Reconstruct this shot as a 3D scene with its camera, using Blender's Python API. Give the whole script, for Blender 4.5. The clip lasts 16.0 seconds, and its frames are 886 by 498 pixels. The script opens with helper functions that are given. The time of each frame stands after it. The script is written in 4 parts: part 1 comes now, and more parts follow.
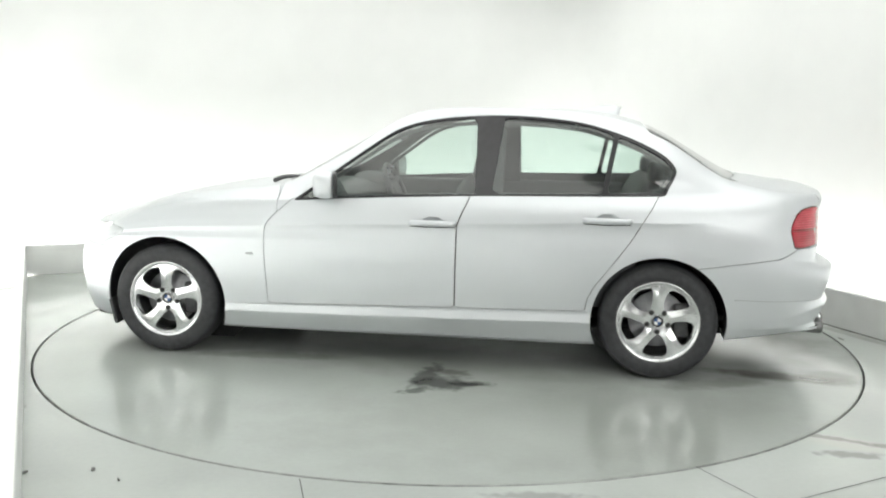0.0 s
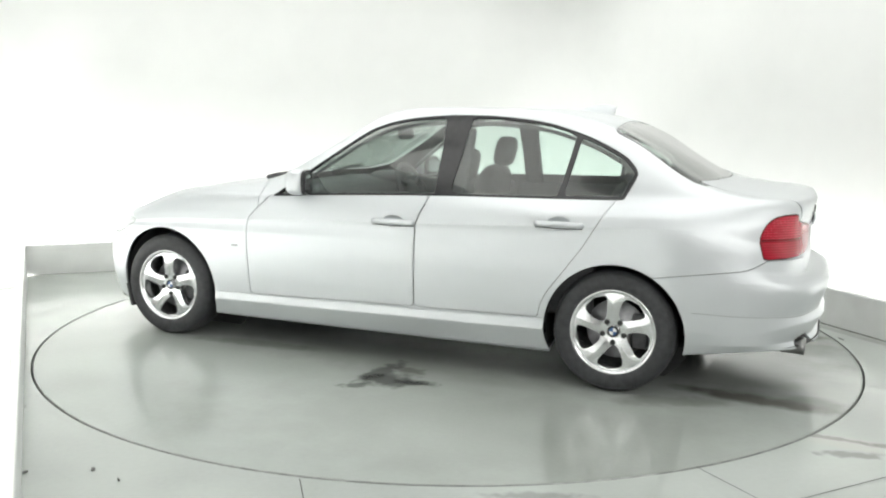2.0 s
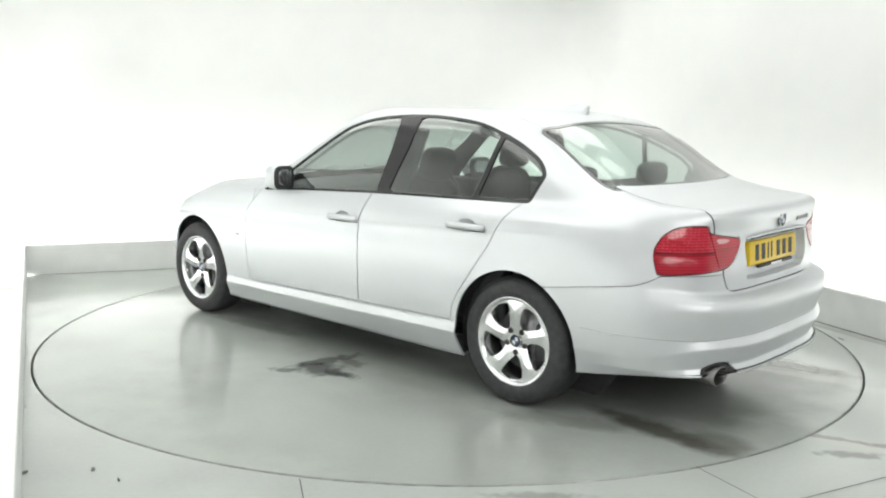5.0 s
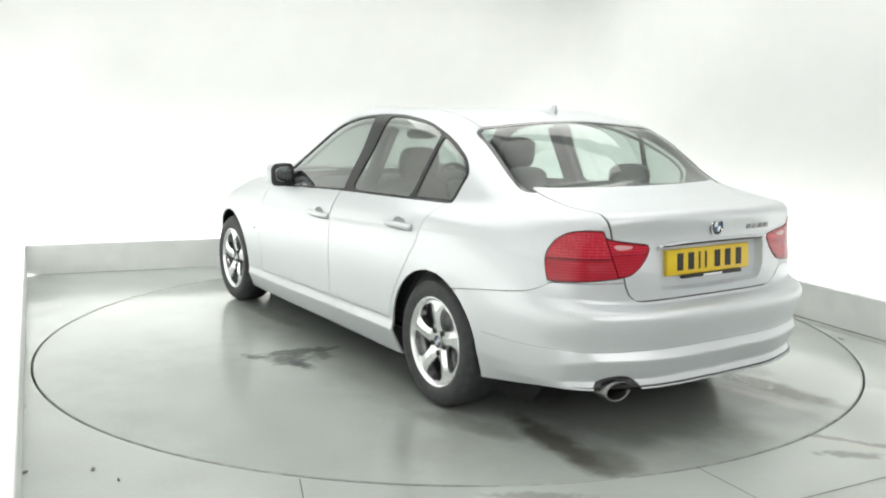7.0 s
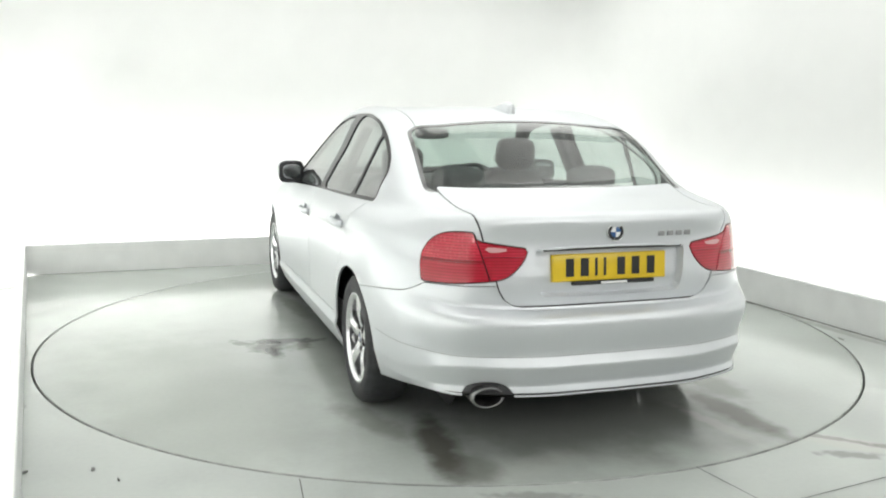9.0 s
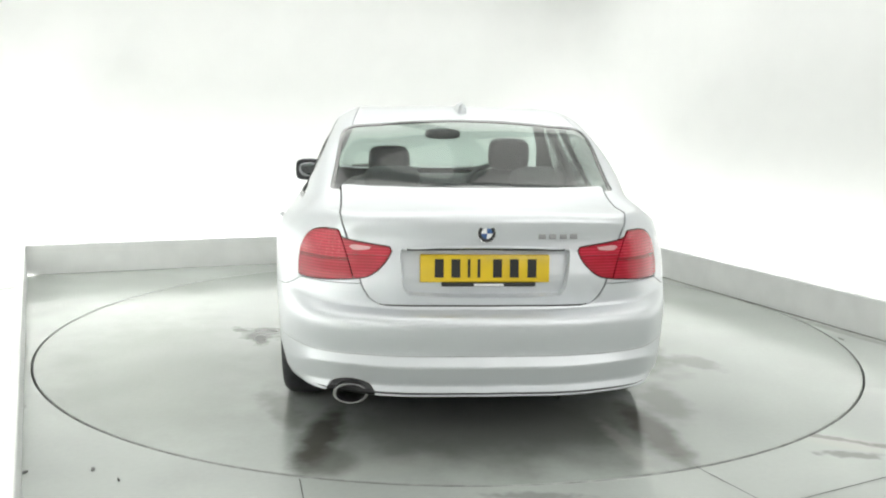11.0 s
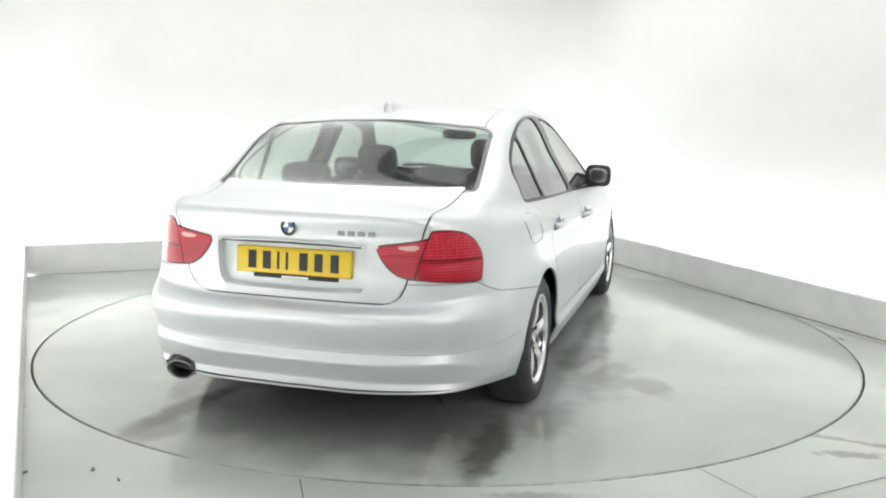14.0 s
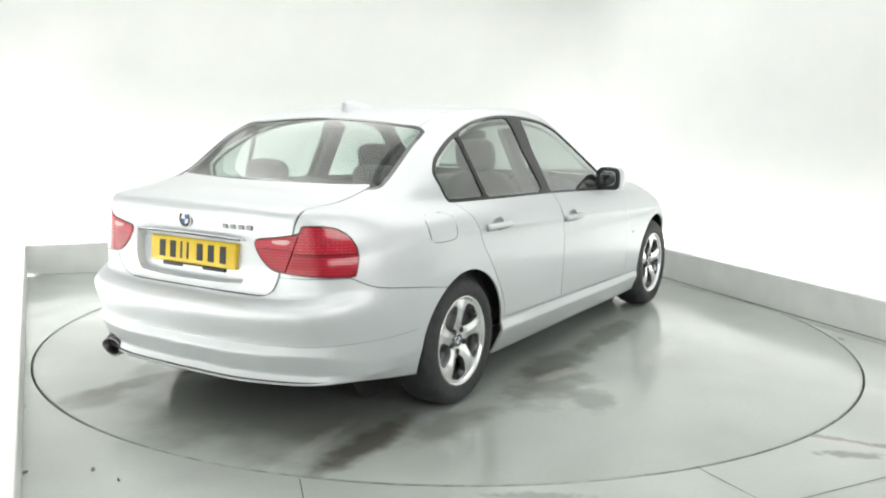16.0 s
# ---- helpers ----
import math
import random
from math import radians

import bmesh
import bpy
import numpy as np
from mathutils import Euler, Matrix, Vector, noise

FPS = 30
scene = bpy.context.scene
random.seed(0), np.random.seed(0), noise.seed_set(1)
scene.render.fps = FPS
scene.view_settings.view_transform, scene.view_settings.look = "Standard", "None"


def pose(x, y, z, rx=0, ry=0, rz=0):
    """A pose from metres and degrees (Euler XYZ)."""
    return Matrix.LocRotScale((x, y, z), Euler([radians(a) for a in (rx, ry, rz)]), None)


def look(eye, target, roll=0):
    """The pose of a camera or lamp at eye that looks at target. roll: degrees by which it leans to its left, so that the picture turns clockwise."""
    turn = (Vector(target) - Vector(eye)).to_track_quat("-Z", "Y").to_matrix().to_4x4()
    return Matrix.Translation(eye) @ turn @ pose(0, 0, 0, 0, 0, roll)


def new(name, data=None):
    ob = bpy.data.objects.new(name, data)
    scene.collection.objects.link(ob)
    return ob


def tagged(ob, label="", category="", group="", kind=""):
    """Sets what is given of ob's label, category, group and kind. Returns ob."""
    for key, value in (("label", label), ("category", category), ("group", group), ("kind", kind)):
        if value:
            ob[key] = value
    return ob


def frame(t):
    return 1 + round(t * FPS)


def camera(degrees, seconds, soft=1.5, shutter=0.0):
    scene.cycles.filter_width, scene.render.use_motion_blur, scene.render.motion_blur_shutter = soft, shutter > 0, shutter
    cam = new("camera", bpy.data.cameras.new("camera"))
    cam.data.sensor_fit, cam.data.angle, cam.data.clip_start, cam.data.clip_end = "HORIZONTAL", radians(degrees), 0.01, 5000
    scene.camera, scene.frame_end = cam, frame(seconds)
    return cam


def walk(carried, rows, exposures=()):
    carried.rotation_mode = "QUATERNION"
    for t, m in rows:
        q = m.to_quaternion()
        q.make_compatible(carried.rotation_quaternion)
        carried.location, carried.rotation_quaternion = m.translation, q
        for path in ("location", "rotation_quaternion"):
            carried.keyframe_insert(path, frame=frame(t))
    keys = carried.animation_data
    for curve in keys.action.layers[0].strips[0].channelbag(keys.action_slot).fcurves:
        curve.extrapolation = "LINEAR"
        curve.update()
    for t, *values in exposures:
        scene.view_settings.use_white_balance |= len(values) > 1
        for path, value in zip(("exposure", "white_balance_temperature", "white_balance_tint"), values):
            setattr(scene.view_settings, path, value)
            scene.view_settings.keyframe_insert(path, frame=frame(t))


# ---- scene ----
# One room with a turntable: the camera stands still, the turntable and the saloon on it turn.
cam = camera(53.12, 16.0, 2.0)
EYE = Vector((0.0, -5.616, 1.397))
AIM = Vector((-0.00622, 0.98799, -0.15441))
walk(cam, [(0.0, look(EYE, EYE + AIM, 0.82)), (16.0, look(EYE, EYE + AIM, 0.82))])

# ---- world and light ----
world = bpy.data.worlds.new("world")
scene.world = world
world.use_nodes = True
world.node_tree.nodes["Background"].inputs[0].default_value = (0.9, 1.0, 0.95, 1)
world.node_tree.nodes["Background"].inputs[1].default_value = 0.02
scene.view_settings.exposure = 0.09
CEILING_POWER = 19.5
FILL_POWER = 74.0
COVE_POWER = 36.0

ROOM_TURN = 24.9          # the room's long axis against the camera's line
ROOM = pose(0, 0, 0, 0, 0, ROOM_TURN)
D0, D1, N0, N1 = -2.50, 2.53, -7.0, 2.884   # room faces of the plinths
PLINTH_H, PLINTH_T, COVE, ROOM_H = 0.25, 0.05, 0.30, 3.3


def area_lamp(name, m, sx, sy, power, colour=(1.0, 1.0, 1.0)):
    lamp = bpy.data.lights.new(name, "AREA")
    lamp.shape, lamp.size, lamp.size_y, lamp.energy, lamp.color = "RECTANGLE", sx, sy, power, colour
    ob = new(name, lamp)
    ob.matrix_world = m
    return ob


# unseen soft boxes under the ceiling and light strips in the cove behind the plinths
LAMP_COLOUR = (1.0, 1.0, 0.965)
for dd, nn in ((-1.25, 1.2), (1.25, 1.2), (-1.25, -1.6), (1.25, -1.6)):
    area_lamp("unseen_soft_lamp", ROOM @ pose(dd, nn, ROOM_H - 0.16), 2.2, 2.5, CEILING_POWER, LAMP_COLOUR)
# added fill lamp behind the camera, brightens the faces turned towards it
area_lamp("unseen_soft_lamp", ROOM @ pose(0.3, -6.3, 2.45, 66), 4.2, 1.5, FILL_POWER, LAMP_COLOUR)
area_lamp("cove_lamp", ROOM @ pose(0.05, N1 + 0.18, -0.10, 180), 5.0, 0.12, COVE_POWER, LAMP_COLOUR)
area_lamp("cove_lamp", ROOM @ pose(D1 + 0.18, -1.0, -0.10, 180), 0.12, 7.4, COVE_POWER * 1.15, LAMP_COLOUR)
area_lamp("cove_lamp", ROOM @ pose(D0 - 0.18, -1.1, -0.10, 180), 0.12, 8.0, COVE_POWER * 2.1, LAMP_COLOUR)


# ---- materials ----
def material(name, colour, rough=0.5, metal=0.0, coat=0.0, grain=0.0, scale=20.0, bump=0.0, bump_scale=200.0, emit=0.0, rough_vary=0.0, spec=0.5):
    mat = bpy.data.materials.new(name)
    mat.use_nodes = True
    nt = mat.node_tree
    b = nt.nodes["Principled BSDF"]
    b.inputs["Base Color"].default_value = (*colour, 1)
    b.inputs["Roughness"].default_value = rough
    b.inputs["Metallic"].default_value = metal
    b.inputs["Coat Weight"].default_value = coat
    b.inputs["Coat Roughness"].default_value = 0.05
    b.inputs["Specular IOR Level"].default_value = spec
    if emit:
        b.inputs["Emission Color"].default_value = (*colour, 1)
        b.inputs["Emission Strength"].default_value = emit
    if grain or bump or rough_vary:
        tc = nt.nodes.new("ShaderNodeTexCoord")
    if grain or rough_vary:
        n1 = nt.nodes.new("ShaderNodeTexNoise")
        n1.inputs["Scale"].default_value, n1.inputs["Detail"].default_value = scale, 6
        nt.links.new(tc.outputs["Object"], n1.inputs["Vector"])
    if grain:
        ramp = nt.nodes.new("ShaderNodeValToRGB")
        ramp.color_ramp.elements[0].position, ramp.color_ramp.elements[1].position = 0.3, 0.7
        ramp.color_ramp.elements[0].color = (*[max(0, x * (1 - grain)) for x in colour], 1)
        ramp.color_ramp.elements[1].color = (*[min(1, x * (1 + grain)) for x in colour], 1)
        nt.links.new(n1.outputs["Fac"], ramp.inputs["Fac"])
        nt.links.new(ramp.outputs["Color"], b.inputs["Base Color"])
    if rough_vary:
        mr = nt.nodes.new("ShaderNodeMapRange")
        mr.inputs["From Min"].default_value, mr.inputs["From Max"].default_value = 0.3, 0.7
        mr.inputs["To Min"].default_value, mr.inputs["To Max"].default_value = rough - rough_vary, rough + rough_vary
        nt.links.new(n1.outputs["Fac"], mr.inputs["Value"])
        nt.links.new(mr.outputs["Result"], b.inputs["Roughness"])
    if bump:
        n2 = nt.nodes.new("ShaderNodeTexNoise")
        n2.inputs["Scale"].default_value = bump_scale
        nt.links.new(tc.outputs["Object"], n2.inputs["Vector"])
        bn = nt.nodes.new("ShaderNodeBump")
        bn.inputs["Strength"].default_value, bn.inputs["Distance"].default_value = bump, 0.002
        nt.links.new(n2.outputs["Fac"], bn.inputs["Height"])
        nt.links.new(bn.outputs["Normal"], b.inputs["Normal"])
    return mat


def glass_material(name, tint, gloss=0.07, rise=3.3, reach=0.9):
    """Thin clear pane: tinted see-through with a Fresnel gloss."""
    mat = bpy.data.materials.new(name)
    mat.use_nodes = True
    nt = mat.node_tree
    nt.nodes.remove(nt.nodes["Principled BSDF"])
    tr, gl, mix, fr = (nt.nodes.new(k) for k in ("ShaderNodeBsdfTransparent", "ShaderNodeBsdfGlossy", "ShaderNodeMixShader", "ShaderNodeLayerWeight"))
    power, scale_, add = (nt.nodes.new("ShaderNodeMath") for _ in range(3))
    power.operation, scale_.operation, add.operation = "POWER", "MULTIPLY", "ADD"
    power.inputs[1].default_value, scale_.inputs[1].default_value, add.inputs[1].default_value = rise, reach, gloss
    tr.inputs[0].default_value = (*tint, 1)
    gl.inputs["Roughness"].default_value = 0.02
    nt.links.new(fr.outputs["Facing"], power.inputs[0])
    nt.links.new(power.outputs[0], scale_.inputs[0])
    nt.links.new(scale_.outputs[0], add.inputs[0])
    nt.links.new(add.outputs[0], mix.inputs[0])
    nt.links.new(tr.outputs[0], mix.inputs[1])
    nt.links.new(gl.outputs[0], mix.inputs[2])
    nt.links.new(mix.outputs[0], nt.nodes["Material Output"].inputs[0])
    return mat


def floor_material(name, colour, seed, wet, stains_and_shade=()):
    """Grey-green floor paint, glossy, with paler wiped patches, dull dirty smears and painted shade."""
    mat = bpy.data.materials.new(name)
    mat.use_nodes = True
    nt = mat.node_tree
    b = nt.nodes["Principled BSDF"]
    tc = nt.nodes.new("ShaderNodeTexCoord")
    mp = nt.nodes.new("ShaderNodeMapping")
    mp.inputs["Location"].default_value = (seed, seed * 0.7, 0)
    nt.links.new(tc.outputs["Object"], mp.inputs["Vector"])
    big, fine = nt.nodes.new("ShaderNodeTexNoise"), nt.nodes.new("ShaderNodeTexNoise")
    big.inputs["Scale"].default_value, big.inputs["Detail"].default_value, big.inputs["Distortion"].default_value = 0.9, 2.5, 0.2
    fine.inputs["Scale"].default_value, fine.inputs["Detail"].default_value = 38, 8
    nt.links.new(mp.outputs[0], big.inputs["Vector"])
    nt.links.new(mp.outputs[0], fine.inputs["Vector"])
    ramp = nt.nodes.new("ShaderNodeValToRGB")
    ramp.color_ramp.elements[0].position, ramp.color_ramp.elements[1].position = 0.1, 0.95
    ramp.color_ramp.elements[0].color = (*[x * 0.72 for x in colour], 1)
    ramp.color_ramp.elements[1].color = (*[x * 1.2 for x in colour], 1)
    nt.links.new(big.outputs["Fac"], ramp.inputs["Fac"])
    mixc = nt.nodes.new("ShaderNodeMixRGB")
    mixc.blend_type = "MULTIPLY"
    mixc.inputs[0].default_value = 0.08
    nt.links.new(ramp.outputs[0], mixc.inputs[1])
    nt.links.new(fine.outputs["Fac"], mixc.inputs[2])
    colour_out = mixc.outputs[0]
    # soft-edged stains and painted shade: centre, half sizes, turn, colour, strength, ragged
    for cx, cy, sx, sy, turn, shade, strength, ragged in stains_and_shade:
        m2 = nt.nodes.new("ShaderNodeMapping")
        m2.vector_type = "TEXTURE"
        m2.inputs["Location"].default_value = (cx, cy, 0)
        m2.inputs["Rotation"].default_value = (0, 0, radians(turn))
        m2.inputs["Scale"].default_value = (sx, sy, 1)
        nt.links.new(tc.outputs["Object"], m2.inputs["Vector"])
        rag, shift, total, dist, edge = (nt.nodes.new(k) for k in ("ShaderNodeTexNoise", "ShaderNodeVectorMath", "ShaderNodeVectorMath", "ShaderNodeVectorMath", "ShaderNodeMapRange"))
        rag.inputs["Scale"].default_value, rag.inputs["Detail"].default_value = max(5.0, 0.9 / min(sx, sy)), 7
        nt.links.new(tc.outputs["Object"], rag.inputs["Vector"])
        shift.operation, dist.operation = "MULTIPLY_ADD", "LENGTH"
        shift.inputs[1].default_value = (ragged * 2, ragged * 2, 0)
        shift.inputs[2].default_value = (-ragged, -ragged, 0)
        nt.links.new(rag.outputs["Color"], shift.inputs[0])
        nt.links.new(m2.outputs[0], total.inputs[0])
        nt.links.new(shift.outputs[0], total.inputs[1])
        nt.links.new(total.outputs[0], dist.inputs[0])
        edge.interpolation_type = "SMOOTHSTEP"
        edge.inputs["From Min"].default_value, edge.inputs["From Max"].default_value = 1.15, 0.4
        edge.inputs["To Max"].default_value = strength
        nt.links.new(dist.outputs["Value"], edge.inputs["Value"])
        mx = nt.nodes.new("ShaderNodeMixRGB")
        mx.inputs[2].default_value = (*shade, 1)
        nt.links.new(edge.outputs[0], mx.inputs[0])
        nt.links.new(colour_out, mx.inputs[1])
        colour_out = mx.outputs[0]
    nt.links.new(colour_out, b.inputs["Base Color"])
    b.inputs["Specular IOR Level"].default_value = 0.65
    mr = nt.nodes.new("ShaderNodeMapRange")
    mr.inputs["From Min"].default_value, mr.inputs["From Max"].default_value = 0.1, 0.95
    mr.inputs["To Min"].default_value, mr.inputs["To Max"].default_value = wet - 0.04, wet + 0.20
    nt.links.new(big.outputs["Fac"], mr.inputs["Value"])
    nt.links.new(mr.outputs[0], b.inputs["Roughness"])
    bn = nt.nodes.new("ShaderNodeBump")
    bn.inputs["Strength"].default_value, bn.inputs["Distance"].default_value = 0.02, 0.002
    nt.links.new(fine.outputs["Fac"], bn.inputs["Height"])
    nt.links.new(bn.outputs[0], b.inputs["Normal"])
    return mat


PAINT = material("silver_paint", (0.67, 0.69, 0.712), 0.49, 0.72, 0.32, 0.04, 900.0)
PAINT.node_tree.nodes["Principled BSDF"].inputs["Coat Roughness"].default_value = 0.08
BLACK_GLOSS = material("black_trim", (0.03, 0.03, 0.032), 0.16, 0.0, 0.0, 0.1, 30.0, spec=0.45)
BLACK_MATT = material("black_plastic", (0.06, 0.061, 0.063), 0.6, 0.0, 0.0, 0.2, 60.0, 0.2)
RUBBER = material("tyre_rubber", (0.036, 0.037, 0.040), 0.62, 0.0, 0.0, 0.25, 30.0, 0.3)
ALLOY = material("alloy", (0.78, 0.785, 0.80), 0.24, 0.95, 0.5, 0.04, 40.0)
DISC = material("brake_steel", (0.36, 0.36, 0.37), 0.4, 0.9, 0.0, 0.15, 30.0)
CHROME = material("chrome", (0.75, 0.75, 0.76), 0.12, 1.0)
STEEL = material("exhaust_steel", (0.26, 0.26, 0.26), 0.36, 1.0, 0.0, 0.15, 40.0)
def lens_material(name, colour):
    """Red plastic lens with fine level ribs and a hazy bright core."""
    mat = material(name, colour, 0.16, 0.0, 0.7)
    nt = mat.node_tree
    b = nt.nodes["Principled BSDF"]
    tc, wave, noise_, ramp = (nt.nodes.new(k) for k in ("ShaderNodeTexCoord", "ShaderNodeTexWave", "ShaderNodeTexNoise", "ShaderNodeValToRGB"))
    wave.bands_direction = "Z"
    wave.inputs["Scale"].default_value, wave.inputs["Distortion"].default_value = 26.0, 0.4
    noise_.inputs["Scale"].default_value = 16
    add = nt.nodes.new("ShaderNodeMath")
    add.operation = "MULTIPLY"
    nt.links.new(tc.outputs["Object"], wave.inputs["Vector"])
    nt.links.new(tc.outputs["Object"], noise_.inputs["Vector"])
    nt.links.new(wave.outputs["Fac"], add.inputs[0])
    nt.links.new(noise_.outputs["Fac"], add.inputs[1])
    ramp.color_ramp.elements[0].color = (*[x * 0.60 for x in colour], 1)
    ramp.color_ramp.elements[1].position = 0.6
    ramp.color_ramp.elements[1].color = (colour[0], colour[1] * 1.6, colour[2] * 1.6, 1)
    nt.links.new(add.outputs[0], ramp.inputs[0])
    nt.links.new(ramp.outputs[0], b.inputs["Base Color"])
    return mat


def dotted_lens(name, colour):
    """Red lens over rows of small pale diodes."""
    mat = lens_material(name, colour)
    nt = mat.node_tree
    b = nt.nodes["Principled BSDF"]
    was = b.inputs["Base Color"].links[0].from_socket
    tc, cells, near, mix = (nt.nodes.new(k) for k in ("ShaderNodeTexCoord", "ShaderNodeTexVoronoi", "ShaderNodeMapRange", "ShaderNodeMixRGB"))
    cells.inputs["Scale"].default_value, cells.inputs["Randomness"].default_value = 74.0, 0.5
    near.inputs["From Min"].default_value, near.inputs["From Max"].default_value = 0.45, 0.15
    near.inputs["To Max"].default_value = 0.22
    mix.inputs[2].default_value = (0.80, 0.16, 0.20, 1)
    nt.links.new(tc.outputs["Object"], cells.inputs["Vector"])
    nt.links.new(cells.outputs["Distance"], near.inputs["Value"])
    nt.links.new(near.outputs[0], mix.inputs[0])
    nt.links.new(was, mix.inputs[1])
    nt.links.new(mix.outputs[0], b.inputs["Base Color"])
    return mat


RED_DOTS = dotted_lens("dotted_red_lens", (0.60, 0.018, 0.038))
RED_EDGE = material("lamp_rim_red", (0.26, 0.010, 0.018), 0.25, 0.0, 0.5)
SCREEN_EDGE = material("screen_print", (0.03, 0.03, 0.032), 0.05, 0.0, 1.0, spec=0.8)
RED_LENS = lens_material("red_lens", (0.62, 0.020, 0.042))
RED_DARK = lens_material("dark_red_lens", (0.52, 0.013, 0.03))
CLEAR_LENS = material("pale_lens", (0.66, 0.36, 0.37), 0.15, 0.0, 0.6)
HEAD_LENS = material("headlamp_lens", (0.62, 0.64, 0.66), 0.1, 0.3, 0.8)
YELLOW = material("plate_yellow", (0.72, 0.50, 0.015), 0.4, 0.0, 0.2, 0.05, 12.0)
INK = material("plate_black", (0.015, 0.015, 0.015), 0.5)
WHITE_ENAMEL = material("white_enamel", (0.8, 0.8, 0.8), 0.3)
BLUE_ENAMEL = material("blue_enamel", (0.035, 0.10, 0.26), 0.3)
LEATHER = material("dark_leather", (0.035, 0.037, 0.04), 0.5, 0.0, 0.0, 0.2, 40.0, 0.2, 300.0)
DASH = material("dash_plastic", (0.045, 0.047, 0.05), 0.6, 0.0, 0.0, 0.2, 40.0, 0.2, 300.0)
CARPET = material("carpet", (0.025, 0.025, 0.027), 0.95, 0.0, 0.0, 0.2, 120.0)
MIRROR = material("mirror_glass", (0.30, 0.31, 0.32), 0.02, 1.0)
GLASS = glass_material("window_glass", (0.74, 0.83, 0.79), 0.085, 1.9)
REAR_GLASS = glass_material("rear_window_glass", (0.74, 0.83, 0.79), 0.03, 4.0, 1.6)
WALL = material("white_wall", (0.80, 0.81, 0.80), 0.7, 0.0, 0.0, 0.015, 3.0, 0.1, 90.0)
PLINTH = material("plinth_paint", (0.70, 0.71, 0.70), 0.5, 0.0, 0.0, 0.05, 5.0, 0.1, 60.0)
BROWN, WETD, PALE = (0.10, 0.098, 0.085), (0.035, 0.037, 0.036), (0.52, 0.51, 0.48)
FLOOR = floor_material("floor_paint", (0.47, 0.50, 0.475), 7.4, 0.13, (
    (.776, -2.51, .26, .08, -49, PALE, .55, .6), (.666, -2.60, .16, .045, -30, BROWN, .5, .7), (.718, -2.395, .24, .03, -49, BROWN, .45, .7), (.90, -2.60, .13, .04, -40, BROWN, .5, .8),
    # the last one darkens the paint for the shade along the right plinth
    (-.76, -2.44, .22, .045, -25, BROWN, .4, .6), (2.36, -.9, .05, .9, 0, BROWN, .3, .5)))
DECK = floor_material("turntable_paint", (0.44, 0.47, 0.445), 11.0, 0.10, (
    # the wide BROWN ones paint the car's shade, mixed with dirt at the tail
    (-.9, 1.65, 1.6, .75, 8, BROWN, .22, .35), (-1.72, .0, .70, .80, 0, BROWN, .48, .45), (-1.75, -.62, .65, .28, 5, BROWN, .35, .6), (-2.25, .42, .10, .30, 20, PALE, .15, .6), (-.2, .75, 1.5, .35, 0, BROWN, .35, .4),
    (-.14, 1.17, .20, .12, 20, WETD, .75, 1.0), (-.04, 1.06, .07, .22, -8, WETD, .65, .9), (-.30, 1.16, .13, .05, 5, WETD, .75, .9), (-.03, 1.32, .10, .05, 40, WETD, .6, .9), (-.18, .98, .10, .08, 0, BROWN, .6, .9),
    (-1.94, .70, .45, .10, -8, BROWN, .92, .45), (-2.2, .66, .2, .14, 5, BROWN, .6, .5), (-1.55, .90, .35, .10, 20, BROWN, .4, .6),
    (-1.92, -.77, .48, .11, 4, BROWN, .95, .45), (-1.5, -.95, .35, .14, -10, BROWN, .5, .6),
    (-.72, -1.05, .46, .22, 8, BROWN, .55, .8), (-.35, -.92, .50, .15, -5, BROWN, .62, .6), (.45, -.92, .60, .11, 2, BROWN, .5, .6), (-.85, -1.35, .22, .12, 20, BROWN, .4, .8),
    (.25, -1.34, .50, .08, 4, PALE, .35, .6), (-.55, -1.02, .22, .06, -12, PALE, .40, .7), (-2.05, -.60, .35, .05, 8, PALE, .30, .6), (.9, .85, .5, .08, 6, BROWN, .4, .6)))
GROOVE = material("dark_groove", (0.03, 0.03, 0.03), 0.8)
BEAD_GREY = material("bead_grey", (0.16, 0.16, 0.15), 0.9, 0.0, 0.0, 0.4, 14.0)
EDGE_STEEL = material("edge_steel", (0.30, 0.31, 0.30), 0.4, 0.5, 0.0, 0.3, 12.0)
SCRAP = material("grey_scrap", (0.12, 0.12, 0.115), 0.7)
SHADE_LINE = material("crease_sign_grey", (0.30, 0.30, 0.305), 0.5, 0.3)
DRAPE = material("dark_wall", (0.3, 0.3, 0.3), 0.8, 0.0, 0.0, 0.1, 4.0)


# ---- mesh helpers ----
def mesh_ob(name, verts, faces, mat, parent=None, label="", normals=None, smooth=True):
    me = bpy.data.meshes.new(name)
    me.from_pydata([tuple(v) for v in verts], [], [tuple(int(i) for i in f) for f in faces], shade_flat=not smooth)
    if normals is not None:
        me.normals_split_custom_set_from_vertices([tuple(n) for n in normals])
    me.materials.append(mat)
    ob = new(name, me)
    ob.parent = parent
    return tagged(ob, label)


def part(name, bm, mat, parent, label="", smooth=True):
    me = bpy.data.meshes.new(name)
    bmesh.ops.recalc_face_normals(bm, faces=bm.faces)
    bm.to_mesh(me)
    bm.free()
    me.materials.append(mat)
    me.polygons.foreach_set("use_smooth", [smooth] * len(me.polygons))
    ob = new(name, me)
    ob.parent = parent
    return tagged(ob, label)


